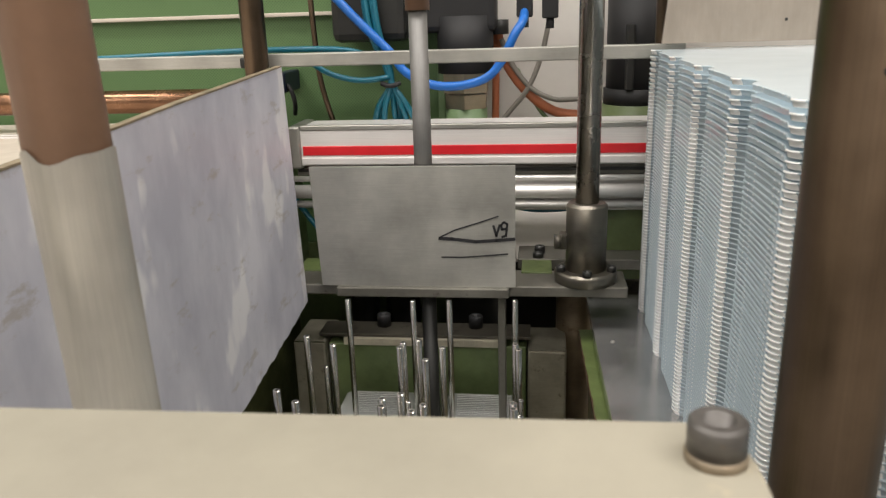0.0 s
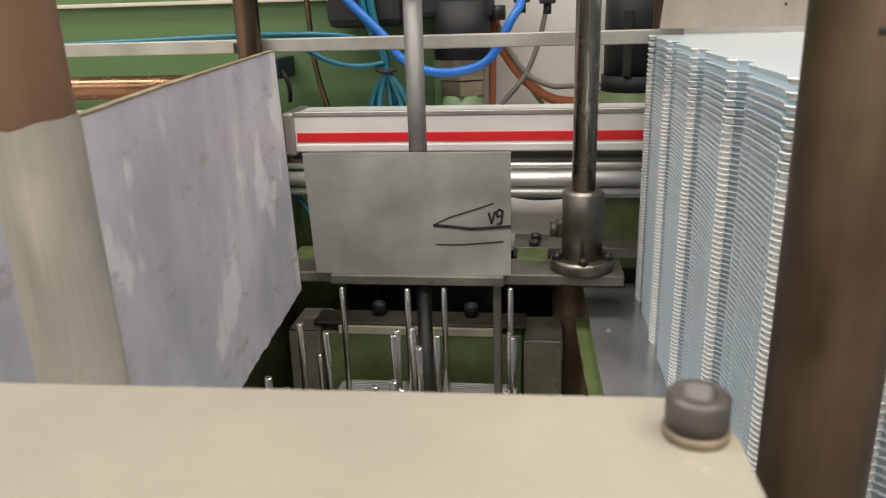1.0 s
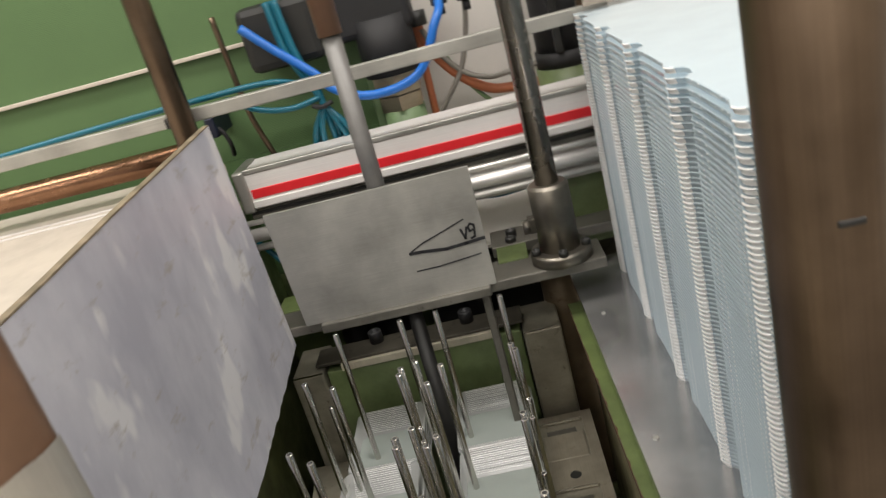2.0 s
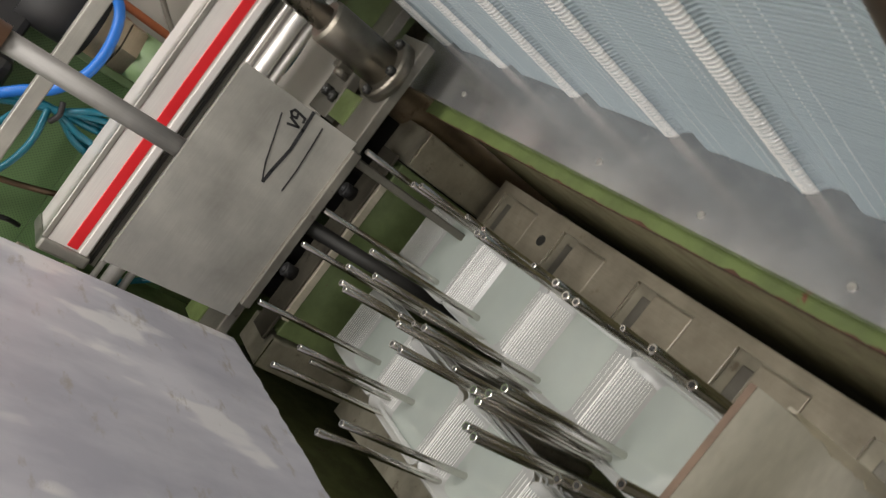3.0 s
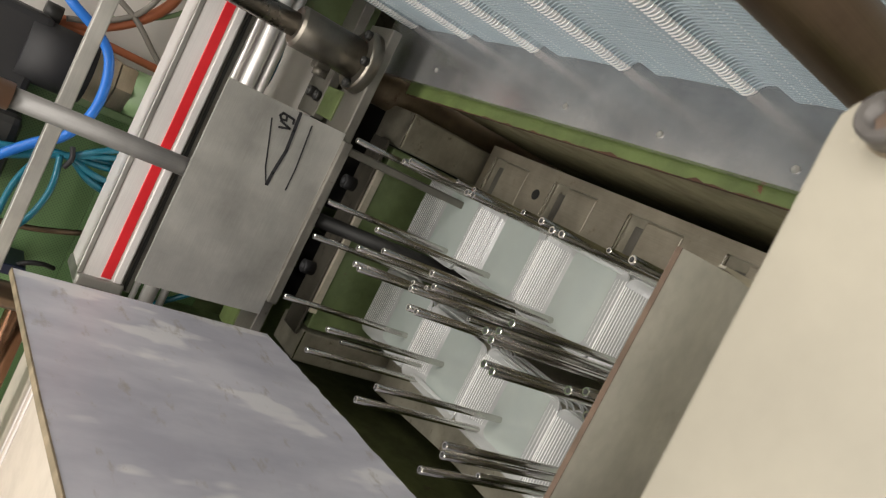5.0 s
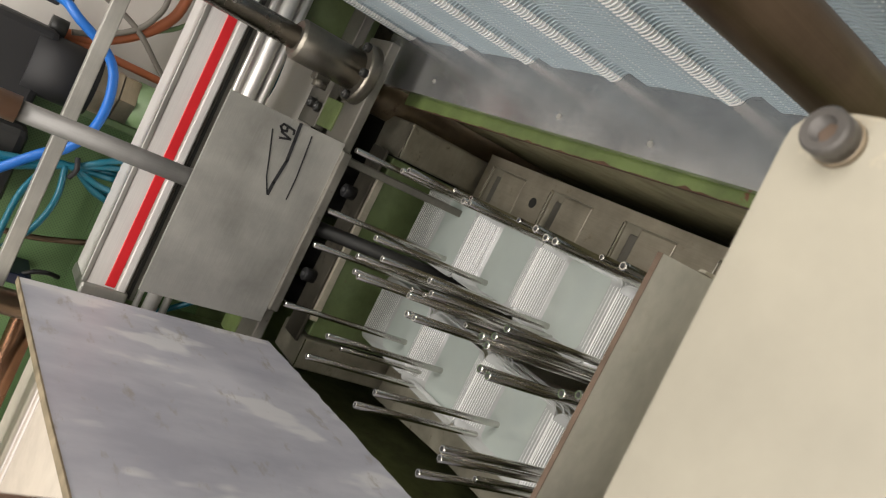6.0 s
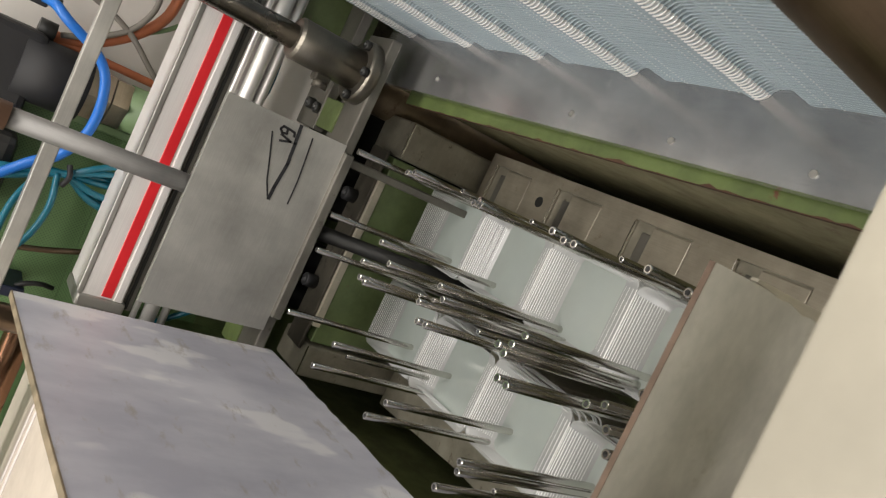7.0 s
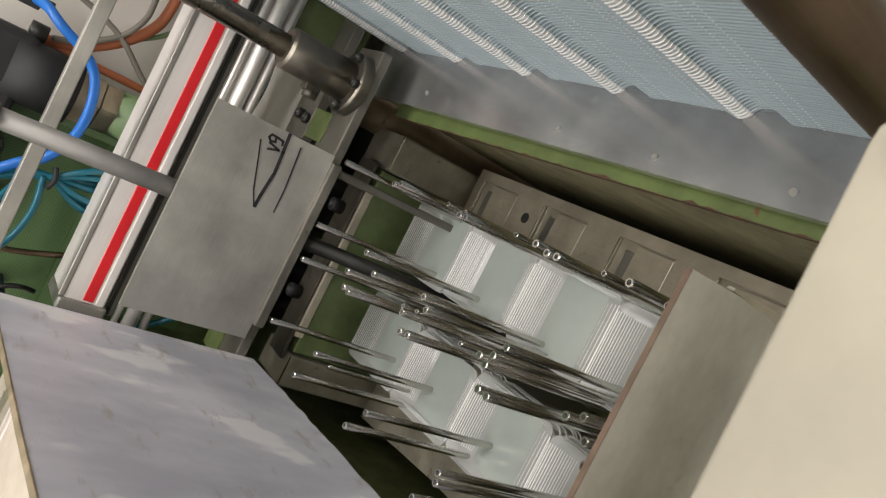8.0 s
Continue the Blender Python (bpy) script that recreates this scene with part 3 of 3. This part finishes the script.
def stop_plate():
    s = thing("stop_plate", (0, 0, -0.14), "grey steel stop plate with black pen marks on a bar", "stop plate")
    bm = prism(B(), [(-1.04, -0.03), (1.1, -0.03), (1.1, 1.3), (-1.09, 1.3)], "y", 0.0, 0.05)
    plate = part("plate", bm, PLATE_STEEL, s)
    part("pen_arrow", strokes(B(), [(0.29, 0.52), (0.42, 0.515), (0.68, 0.485), (0.9, 0.5), (1.09, 0.515)], 0.036, -0.002), INK, plate, "black pen line on the plate")
    part("pen_arrow", strokes(B(), [(0.29, 0.53), (0.45, 0.61), (0.7, 0.69), (0.92, 0.765)], 0.015, -0.002), INK, plate)
    part("pen_line", strokes(B(), [(0.31, 0.31), (0.55, 0.31), (0.8, 0.33), (1.02, 0.35)], 0.015, -0.002), INK, plate)
    part("pen_mark", strokes(B(), [(0.87, 0.66), (0.9, 0.55), (0.935, 0.67)], 0.024, -0.002), INK, plate, "hand-written letter in black pen")
    part("pen_mark", strokes(B(), [(1.0, 0.63), (0.96, 0.62), (0.95, 0.67), (0.98, 0.7), (1.015, 0.68), (1.01, 0.62), (1.0, 0.55), (0.96, 0.54)], 0.024, -0.002), INK, plate, "hand-written figure in black pen")
    part("angle_foot", box(B(), -0.87, 1.03, -0.06, 0.3, -0.14, -0.03, 0.015), BAR_STEEL, s)
    part("leg", cyl(B(), (0.12, 0.2, -4.2), (0.12, 0.2, -0.14), 0.085, 22), DARK, s, "dark round leg")
    part("leg", box(B(), 0.9, 0.99, 0.1, 0.22, -4.2, -0.14, 0.015), BAR_STEEL, s)
    return s


stop_plate()


def guide_bar():
    b = thing("cross_plate", (0.5, 0.3, -0.16), "flat dull steel cross plate carrying the shaft flange", "cross plate")
    part("bar", box(B(), -1.9, 2.3, 0.06, 0.62, -0.16, -0.04, 0.015), BAR_STEEL, b)
    part("rear_bar", box(B(), 1.1, 2.6, 0.95, 1.5, -0.14, -0.01, 0.015), BAR_STEEL, b)
    part("green_pad", box(B(), 1.15, 1.5, 0.5, 0.95, -0.14, -0.02, 0.01), LIP_GREEN, b)
    part("green_pad", box(B(), -1.5, -1.05, 0.5, 0.95, -0.14, -0.02, 0.01), LIP_GREEN, b)
    part("tie_rail", box(B(), -3.2, 3.0, 1.6, 2.0, -0.75, -0.5, 0.02), OILY, b)
    socket_screw(b, 1.36, 1.2, -0.01, 0.065, 0.09)
    socket_screw(b, 1.34, 1.03, -0.01, 0.065, 0.06)
    return b


guide_bar()


def flange_shaft():
    s = thing("flanged_shaft", (1.87, 0.32, -0.04), "upright dark shaft in a turned steel flange collar", "shaft")
    x, y = 1.86, 0.32
    flange = part("flange", cyl(B(), (x, y, -0.04), (x, y, 0.09), 0.34, 40, chamfer=0.02), TURNED, s)
    collar = part("collar", cyl(B(), (x, y, 0.09), (x, y, 0.84), 0.22, 36, chamfer=0.03), TURNED, s)
    part("shaft", cyl(B(), (x, y, 0.84), (x, y, 8.0), 0.125, 30), SHAFT, s, "dark ground steel shaft")
    for a in (200, 270, 340, 90):
        socket_screw(flange, x + 0.29 * math.cos(radians(a)), y + 0.29 * math.sin(radians(a)), 0.09, 0.05, 0.06)
    part("clamp_screw", box(B(), x - 0.29, x - 0.2, y - 0.07, y + 0.07, 0.32, 0.5, 0.02), OILY, collar)
    part("clamp_screw", cyl(B(), (x - 0.27, y - 0.05, 0.41), (x - 0.35, y - 0.05, 0.41), 0.08, 16), OILY, collar)
    return s


flange_shaft()


def plate_rod():
    r = thing("lifting_rod", (0.12, 0.16, 0.4), "scratched grey steel rod fixed behind the stop plate", "rod")
    part("rod", cyl(B(), (0.12, 0.16, 0.4), (0.12, 0.16, 2.86), 0.096, 26), ROD_STEEL, r)
    part("upper_rod", cyl(B(), (0.12, 0.16, 2.86), (0.12, 0.16, 8.0), 0.125, 26), BROWN, r, "brown upper part of the rod")
    part("foot", box(B(), 0.0, 0.24, 0.05, 0.29, 0.35, 0.6, 0.02), STEEL, r)
    return r


plate_rod()


def linear_axis():
    a = thing("linear_axis", (0.6, 1.15, 0.6), "bright aluminium linear axis with a red band", "linear axis")
    outline = [(0.96, 1.2), (0.96, 1.62), (0.99, 1.66), (1.6, 1.66), (1.6, 1.2)]
    housing = part("housing", prism(B(), outline, "x", -1.5, 4.6), ALU, a)
    part("red_band", box(B(), -1.48, 4.58, 0.945, 0.97, 1.325, 1.435, 0.006), RED, housing, "red cover band")
    part("lower_strip", box(B(), -1.5, 4.6, 0.93, 0.97, 1.21, 1.30, 0.012), ALU, housing)
    part("upper_strip", box(B(), -1.5, 4.6, 0.95, 1.0, 1.62, 1.685, 0.012), STEEL, housing)
    part("end_cap", box(B(), -1.64, -1.5, 0.92, 1.62, 1.16, 1.68, 0.03), STEEL, housing)
    part("groove_bar", box(B(), -1.6, 4.6, 1.04, 1.5, 1.06, 1.2, 0.01), BAR_STEEL, a)
    part("slot", box(B(), -1.58, 4.58, 1.02, 1.1, 1.11, 1.15, 0.004), DARK, a)
    for z, r in ((1.03, 0.035), (0.87, 0.085), (0.71, 0.045)):
        part("round_rail", cyl(B(), (-1.75, 1.0, z), (4.6, 1.0, z), r, 20), CHROME, a, "chrome round rail")
    part("rail_back", box(B(), -1.3, 4.6, 1.06, 1.4, 0.62, 1.06, 0.02), ALU, a)
    part("bearer", box(B(), 1.95, 2.6, 1.2, 1.7, -0.3, 0.62, 0.02), GREEN, a)
    part("bearer", box(B(), -2.2, -1.75, 1.2, 1.7, -0.3, 1.16, 0.02), GREEN, a)
    return a


shifted(linear_axis(), 0.13, -0.09)


def cross_rail():
    c = thing("cross_rail", (0, 0.85, 2.38), "flat steel cross rail on an upright brown rod", "cross rail")
    part("rail", box(B(), -5.0, 2.9, 0.78, 0.9, 2.38, 2.53, 0.012), PLATE_STEEL, c)
    part("upright", cyl(B(), (-1.82, 0.6, -0.3), (-1.82, 0.6, 8.0), 0.135, 26), BRONZE, c, "brown oiled round upright")
    part("clip", box(B(), -2.06, -1.9, 0.7, 0.82, 2.38, 2.5, 0.02), DARK, c)
    part("upright", cyl(B(), (2.7, 1.0, -0.3), (2.7, 1.0, 8.0), 0.1, 20), BRONZE, c)
    return c


shifted(cross_rail(), 0.13, -0.09)


# ---- side plate, near plates and near posts ----
def side_plate():
    """The big sheet on the left; its front part is cut on the slant."""
    s = thing("side_plate", (-1.27, -2.5, -0.3), "large galvanised side sheet with pale blotches", "side plate")
    outline = [(0.06, -0.25), (-0.12, 2.357), (-1.5, 2.293), (-2.5, 2.248), (-3.45, 2.192), (-4.4, 2.15), (-5.6, 2.09), (-5.2, -0.7)]
    rnd = random.Random(11)
    for k in range(60):
        y = -5.1 + 4.75 * k / 60
        z = -0.7 + (y + 5.2) * 0.0435 if y < -2.9 else -0.6 + (y + 2.9) * 0.1176
        outline.append((y, z + rnd.uniform(-0.02, 0.008)))
    outline.append((-0.35, -0.3))
    sheet = part("sheet", prism(B(), outline, "x", -1.29, -1.248), ZINC, s)
    part("worn_edge", prism(B(), [(-0.125, 2.355), (-0.125, 2.367), (-1.5, 2.305), (-2.5, 2.26), (-3.45, 2.204), (-4.4, 2.162), (-5.6, 2.102), (-5.6, 2.088), (-4.4, 2.148), (-3.45, 2.19), (-2.5, 2.246), (-1.5, 2.291)], "x", -1.305, -1.243), WORN_EDGE, sheet, "worn tan top edge")
    part("strap", box(B(), -1.9, -1.29, -0.3, -0.1, 0.6, 1.0, 0.02), DULL_STEEL, s)
    return s


side_plate()


def front_plate():
    s = thing("front_plate", (0, -5.5, -4.2), "grey steel front plate with a bright sheared edge", "front plate")
    part("sheet", prism(B(), [(-1.2, -1.2), (1.36, -1.2), (1.345, 1.126), (-1.2, 1.126)], "y", -5.49, -5.465), FRONT_STEEL, s)
    part("support", box(B(), -1.1, 1.2, -5.465, -5.2, -4.2, -1.0, 0.02), DULL_STEEL, s)
    rnd = random.Random(3)
    ragged = [(1.353, 0.85), (1.366, 0.84), (1.378, -0.6), (1.28, -0.6)]
    ragged += [(1.29 + 0.05 * k / 20 + rnd.uniform(-0.012, 0.012), -0.55 + 1.33 * k / 20) for k in range(20)]
    part("sheared_edge", prism(B(), ragged, "y", -5.494, -5.46), EDGE, s, "bright ragged sheared edge")
    part("rusty_edge", box(B(), -1.2, 1.345, -5.491, -5.464, 1.126, 1.13), RUSTY, s, "thin rusty top edge")
    return s


front_plate()


def cream_beam():
    b = thing("cream_beam", (0, -6.8, 1.6), "cream painted beam with a socket screw at its end", "beam")
    outline = [(-4.0, -6.535), (1.63, -6.408), (1.665, -6.411), (1.695, -6.432), (1.714, -6.48), (1.722, -6.54), (1.728, -7.4), (-4.0, -7.4)]
    bm = prism(B(), outline, "z", 1.7, 2.041)
    bmesh.ops.bevel(bm, geom=[e for e in bm.edges if abs(e.verts[0].co.z - e.verts[1].co.z) < 1e-6], offset=0.0012, segments=3, affect="EDGES")
    body = part("beam_body", bm, CREAM, b)
    part("washer", cyl(B(), (1.649, -6.543, 2.035), (1.649, -6.543, 2.062), 0.055, 28, chamfer=0.006), WORN_EDGE, body, "tan stained washer")
    screw = part("socket_screw", cyl(B(), (1.649, -6.543, 2.06), (1.649, -6.543, 2.12), 0.052, 32, bore=0.03, bore_depth=0.045, chamfer=0.006), BURNISHED, body)
    part("socket", cyl(B(), (1.649, -6.543, 2.07), (1.649, -6.543, 2.082), 0.029, 6), RUSTY, screw, "rusty hexagon socket")
    part("column", box(B(), -3.9, -3.3, -7.3, -6.6, -10, 1.7, 0.03), CREAM, b)
    return b


cream_beam()


def near_posts():
    p = thing("round_post", (2.095, -5.89, -10), "dark brown oiled round steel post", "post")
    part("post", cyl(B(), (2.095, -5.89, -10), (2.095, -5.89, 12), 0.131, 36), BRONZE, p)
    part("grub_screw", box(B(), 2.06, 2.115, -6.026, -6.0, 2.655, 2.67, 0.004), DARK, p, "dark slotted grub screw")
    q = thing("sleeved_post", (0.3, -6.04, -4.2), "brown painted post with a bare steel sleeve", "post")
    # one rounded section, leaning a little, for the post and, larger, for the bent sheet sleeve with its wavy upper edge
    def column(levels, wavy):
        bm, loops, n = B(), [], 44
        for z, r in levels:
            ring = []
            for i in range(n):
                a = 2 * math.pi * i / n
                c, sn = math.cos(a + 0.5), math.sin(a + 0.5)
                k = 0.92 * r / (abs(c) ** 3 + abs(sn) ** 3) ** (1 / 3)
                top = 0.012 * math.cos(3 * a + 0.6) + 0.007 * math.sin(5 * a) if wavy and z == levels[-1][0] else 0
                ring.append(bm.verts.new(at(0.179 - 0.031 * z + k * math.cos(a), -5.952 + 0.021 * z + k * math.sin(a), z + top)))
            loops.append(ring)
        for lo, hi in zip(loops, loops[1:]):
            for i in range(n):
                bm.faces.new((lo[i], lo[(i + 1) % n], hi[(i + 1) % n], hi[i])).smooth = True
        if not wavy:
            bm.faces.new(loops[0][::-1])
            bm.faces.new(loops[-1])
        return bm

    part("post", column([(-4.2, 0.109), (12, 0.109)], False), BROWN, q)
    part("sleeve", column([(-4.2, 0.114), (1.3, 0.114), (2.2, 0.114), (2.49, 0.115)], True), SLEEVE, q, "bare steel sleeve with a wavy edge")
    return p, q


near_posts()


# ---- behind the axis ----
def green_panel():
    p = thing("perforated_panel", (-3.5, 2.5, -10), "green perforated guard panel with a pale frame", "guard panel")
    part("sheet", box(B(), -9.0, 0.0, 2.6, 2.64, 1.45, 2.85), PERF, p)
    part("sheet", box(B(), -9.0, 0.0, 2.6, 2.64, -0.3, 1.446), PERF, p)
    part("side_rib", box(B(), 0.0, 0.1, 2.5, 2.7, -0.3, 8, 0.02), PALE_GREEN, p)
    part("side_rib", box(B(), 0.14, 0.22, 2.53, 2.7, -0.3, 8, 0.02), PALE_GREEN, p)
    part("top_rail", box(B(), -9.0, 0.0, 2.5, 2.7, 2.85, 2.9, 0.01), BEIGE, p)
    part("upper_sheet", box(B(), -9.0, 0.0, 2.6, 2.66, 2.9, 8.0), PERF, p)
    part("foot", box(B(), -9.0, 0.2, 2.6, 2.9, -10, -0.3, 0.02), GREEN, p)
    block = part("sensor_block", box(B(), -2.05, -1.92, 1.95, 2.6, 1.9, 2.16, 0.02), NAVY, p, "navy plastic sensor block")
    part("sensor_lead", hose(B(), [(-1.93, 2.05, 2.0), (-1.86, 2.02, 1.9), (-1.84, 2.05, 1.75), (-1.9, 2.2, 1.6)], 0.03), BLACK, block)
    return p


green_panel()


def white_cabinet():
    c = thing("white_cabinet", (4, 4, -10), "white painted cabinet side behind the axis", "cabinet")
    part("body", box(B(), 0.25, 9.0, 3.0, 6.0, -10, 9.0, 0.05), WALL, c)
    # added slope that catches overhead light, where the wall behind stays too dark
    part("light_catch_slope", prism(B(), [(1.72, -0.3), (1.72, -0.26), (2.99, 0.62), (2.99, -0.3)], "x", 0.3, 1.95), WALL, c, "added white slope that catches light in front of the wall")
    part("door_seam", box(B(), 2.98, 3.0, 2.992, 3.0, -9, 8.8), GREY_CABLE, c)
    return c


white_cabinet()


def beige_table():
    t = thing("beige_side_table", (-4.5, 0, -10), "beige painted side table with scored lines", "side table")
    part("top", box(B(), -9, -2.1, -5.0, 2.3, 1.35, 1.5, 0.02), BEIGE, t)
    part("base", box(B(), -8.8, -3.25, -4.8, 2.2, -10, 1.35, 0.02), BEIGE, t)
    for y in (0.95, 1.15):
        part("rib", box(B(), -9, -2.2, y, y + 0.05, 1.5, 1.52, 0.01), ALU, t)
    part("cross_pipe", cyl(B(), (-9.0, 1.5, 1.87), (-2.2, 1.5, 1.87), 0.145, 26), COPPER, t, "brown copper pipe")
    return t


beige_table()


def pusher_plate():
    p = thing("pusher_plate", (3.6, 0.72, 2.5), "tan stained steel plate hanging over the tray stack", "plate")
    sheet = part("sheet", prism(B(), [(2.61, 2.45), (4.9, 2.45), (4.9, 6.0), (2.96, 6.0)], "y", 0.68, 0.74), TAN_STEEL, p)
    # flat dark disc for a small stain on the sheet
    part("stain_dot", cyl(B(), (3.83, 0.684, 2.66), (3.83, 0.676, 2.66), 0.016, 12), DARK, sheet, "small dark stain")
    part("hanger", cyl(B(), (3.7, 0.85, 4.0), (3.7, 0.85, 25), 0.12, 20), BRONZE, p)
    part("hanger_clamp", box(B(), 3.5, 3.9, 0.74, 1.0, 4.0, 4.6, 0.03), DULL_STEEL, p)
    return p


pusher_plate()


def fitting():
    f = thing("hose_fitting", (0.4, 2.1, 0), "nickel plated screw fitting on a green pipe", "fitting")
    pipe = part("pipe", cyl(B(), (0.4, 2.1, -0.3), (0.4, 2.1, 1.75), 0.27, 30), PALE_GREEN, f)
    part("nut", cyl(B(), (0.4, 2.1, 1.75), (0.4, 2.1, 1.93), 0.3, 6), NICKEL, pipe)
    part("nut", cyl(B(), (0.4, 2.1, 1.95), (0.4, 2.1, 2.2), 0.32, 6), NICKEL, pipe)
    part("valve_body", cyl(B(), (0.4, 2.1, 2.2), (0.4, 2.1, 2.9), 0.36, 30), BLACK, f)
    part("valve_head", box(B(), -0.3, 0.8, 1.9, 2.5, 2.7, 3.4, 0.08), BLACK, f)
    part("solenoid", box(B(), -1.25, -0.3, 1.7, 2.3, 2.62, 3.4, 0.1), DARK, f)
    return f


shifted(fitting(), 0.2, -0.11)


def black_damper():
    d = thing("black_valve", (2.6, 2.2, 0), "black round valve on a green base", "valve")
    part("base", cyl(B(), (2.6, 2.3, -0.3), (2.6, 2.3, 1.75), 0.45, 30), GREEN, d)
    part("collar", cyl(B(), (2.6, 2.3, 1.75), (2.6, 2.3, 1.95), 0.43, 30), BLACK, d)
    part("body", cyl(B(), (2.6, 2.3, 1.95), (2.6, 2.3, 3.2), 0.4, 30), BLACK, d)
    part("fin", box(B(), 2.4, 2.5, 1.85, 2.0, 1.95, 2.75, 0.02), DARK, d)
    return d


shifted(black_damper(), 0.2, -0.11)


def hoses():
    def h(name, pts, r, m, label, cat="hose", group=""):
        return shifted(solo(name, hose(B(), pts, r), m, label, cat, group), 0.2, -0.11)

    h("blue_hose", [(-1.15, 1.5, 3.2), (-0.86, 1.5, 2.89), (-0.47, 1.5, 2.5), (-0.3, 1.5, 2.27), (0.0, 1.5, 2.11), (0.34, 1.5, 2.08), (0.68, 1.5, 2.16), (0.88, 1.5, 2.35), (1.04, 1.5, 2.66), (1.14, 1.6, 2.82), (1.16, 1.9, 2.95)], 0.055, BLUE, "bright blue pneumatic hose in a loose loop")
    rnd = random.Random(9)
    for k in range(10):
        dx, dy = rnd.uniform(-0.08, 0.08), rnd.uniform(-0.12, 0.12)
        h("teal_hose", [(-0.75 + dx, 1.7 + dy, 3.4), (-0.68 + dx, 1.65 + dy, 2.8), (-0.52 + dx * 0.4, 1.6 + dy * 0.4, 2.3), (-0.48 + dx * 0.3, 1.58 + dy * 0.3, 2.1), (-0.45 + dx * 3, 1.6 + dy, 1.8), (-0.42 + dx * 5, 1.7, 1.3)], 0.036, TEAL, "teal pneumatic hose in a tied bundle", group="teal hose bundle")
    h("teal_hose", [(-5.0, 1.2, 2.5), (-3.2, 1.2, 2.55), (-1.9, 1.1, 2.58), (-1.0, 1.3, 2.55), (-0.6, 1.5, 2.4)], 0.036, TEAL, "teal pneumatic hose running along the rail", group="teal hose bundle")
    h("teal_hose", [(-1.5, 1.2, 2.5), (-1.2, 1.3, 2.28), (-0.85, 1.4, 2.18), (-0.5, 1.55, 2.2)], 0.036, TEAL, "teal pneumatic hose sagging in a bow", group="teal hose bundle")
    h("teal_hose", [(-1.75, 1.2, 0.75), (-1.45, 1.1, 0.4), (-1.25, 1.05, 0.2), (-1.0, 1.2, 0.15)], 0.036, TEAL, "teal pneumatic hose below the rails", group="teal hose bundle")
    h("teal_hose", [(0.95, 1.25, 0.66), (1.2, 1.2, 0.6), (1.5, 1.2, 0.59), (1.95, 1.25, 0.62)], 0.03, TEAL, "teal pneumatic hose sagging under the rails", group="teal hose bundle")
    h("cable_tie", [(-0.6, 1.5, 2.13), (-0.48, 1.45, 2.1), (-0.36, 1.5, 2.13)], 0.03, BLACK, "black cable tie around the hoses", "cable tie")
    h("orange_cable", [(0.8, 2.4, 2.8), (0.83, 2.4, 2.47), (0.97, 2.4, 2.18), (1.2, 2.4, 1.89), (1.49, 2.4, 1.67), (1.78, 2.4, 1.6), (2.4, 2.4, 1.58)], 0.065, ORANGE, "orange brown cable in a bow", "cable", "cables by the valve")
    h("orange_cable", [(0.77, 2.4, 2.8), (0.77, 2.4, 2.2), (0.76, 2.4, 1.6), (0.75, 2.4, 1.0)], 0.05, ORANGE, "orange brown cable hanging straight", "cable", "cables by the valve")
    h("grey_cable", [(1.52, 2.3, 3.3), (1.47, 2.3, 2.86), (1.37, 2.3, 2.39), (1.2, 2.3, 1.97), (0.91, 2.3, 1.61), (0.75, 2.3, 1.4)], 0.035, GREY_CABLE, "thin grey cable hanging beside the valve", "cable", "cables by the valve")
    h("grey_cable", [(0.85, 2.3, 2.6), (0.98, 2.3, 2.29), (1.23, 2.3, 1.97), (1.52, 2.3, 1.82), (1.78, 2.3, 1.81), (2.2, 2.3, 1.83)], 0.035, GREY_CABLE, "thin grey cable hanging beside the valve", "cable", "cables by the valve")
    h("grey_cable", [(1.05, 2.45, 2.2), (1.2, 2.45, 1.9), (1.4, 2.45, 1.6), (1.6, 2.45, 1.4)], 0.03, PALE_GREEN, "thin green cable behind the linear axis", "cable", "cables by the valve")
    h("brown_wire", [(-1.5, 1.73, 3.4), (-1.47, 1.73, 2.6), (-1.43, 1.73, 2.13), (-1.3, 1.73, 1.6), (-1.2, 1.73, 1.3)], 0.035, BRONZE, "brown wire in front of the panel", "wire")
    for x, z, m in ((1.16, 2.86, BLACK), (1.47, 2.84, BLACK)):
        shifted(solo("plug_connector", box(cyl(B(), (x, 1.9, z - 0.12), (x, 1.9, z), 0.05, 14), x - 0.1, x + 0.1, 1.8, 2.0, z, z + 0.35, 0.02), m, "black plug connector at a hose end", "connector", "plug connectors"), 0.2, -0.11)
    shifted(solo("cable_gland", cyl(B(), (0.84, 2.2, 2.66), (0.84, 2.2, 2.84), 0.11, 20), DARK, "dark round cable gland above orange cables", "cable gland"), 0.2, -0.11)


hoses()


def motions():
    """Nothing but the camera moves: the machine stands still."""


motions()
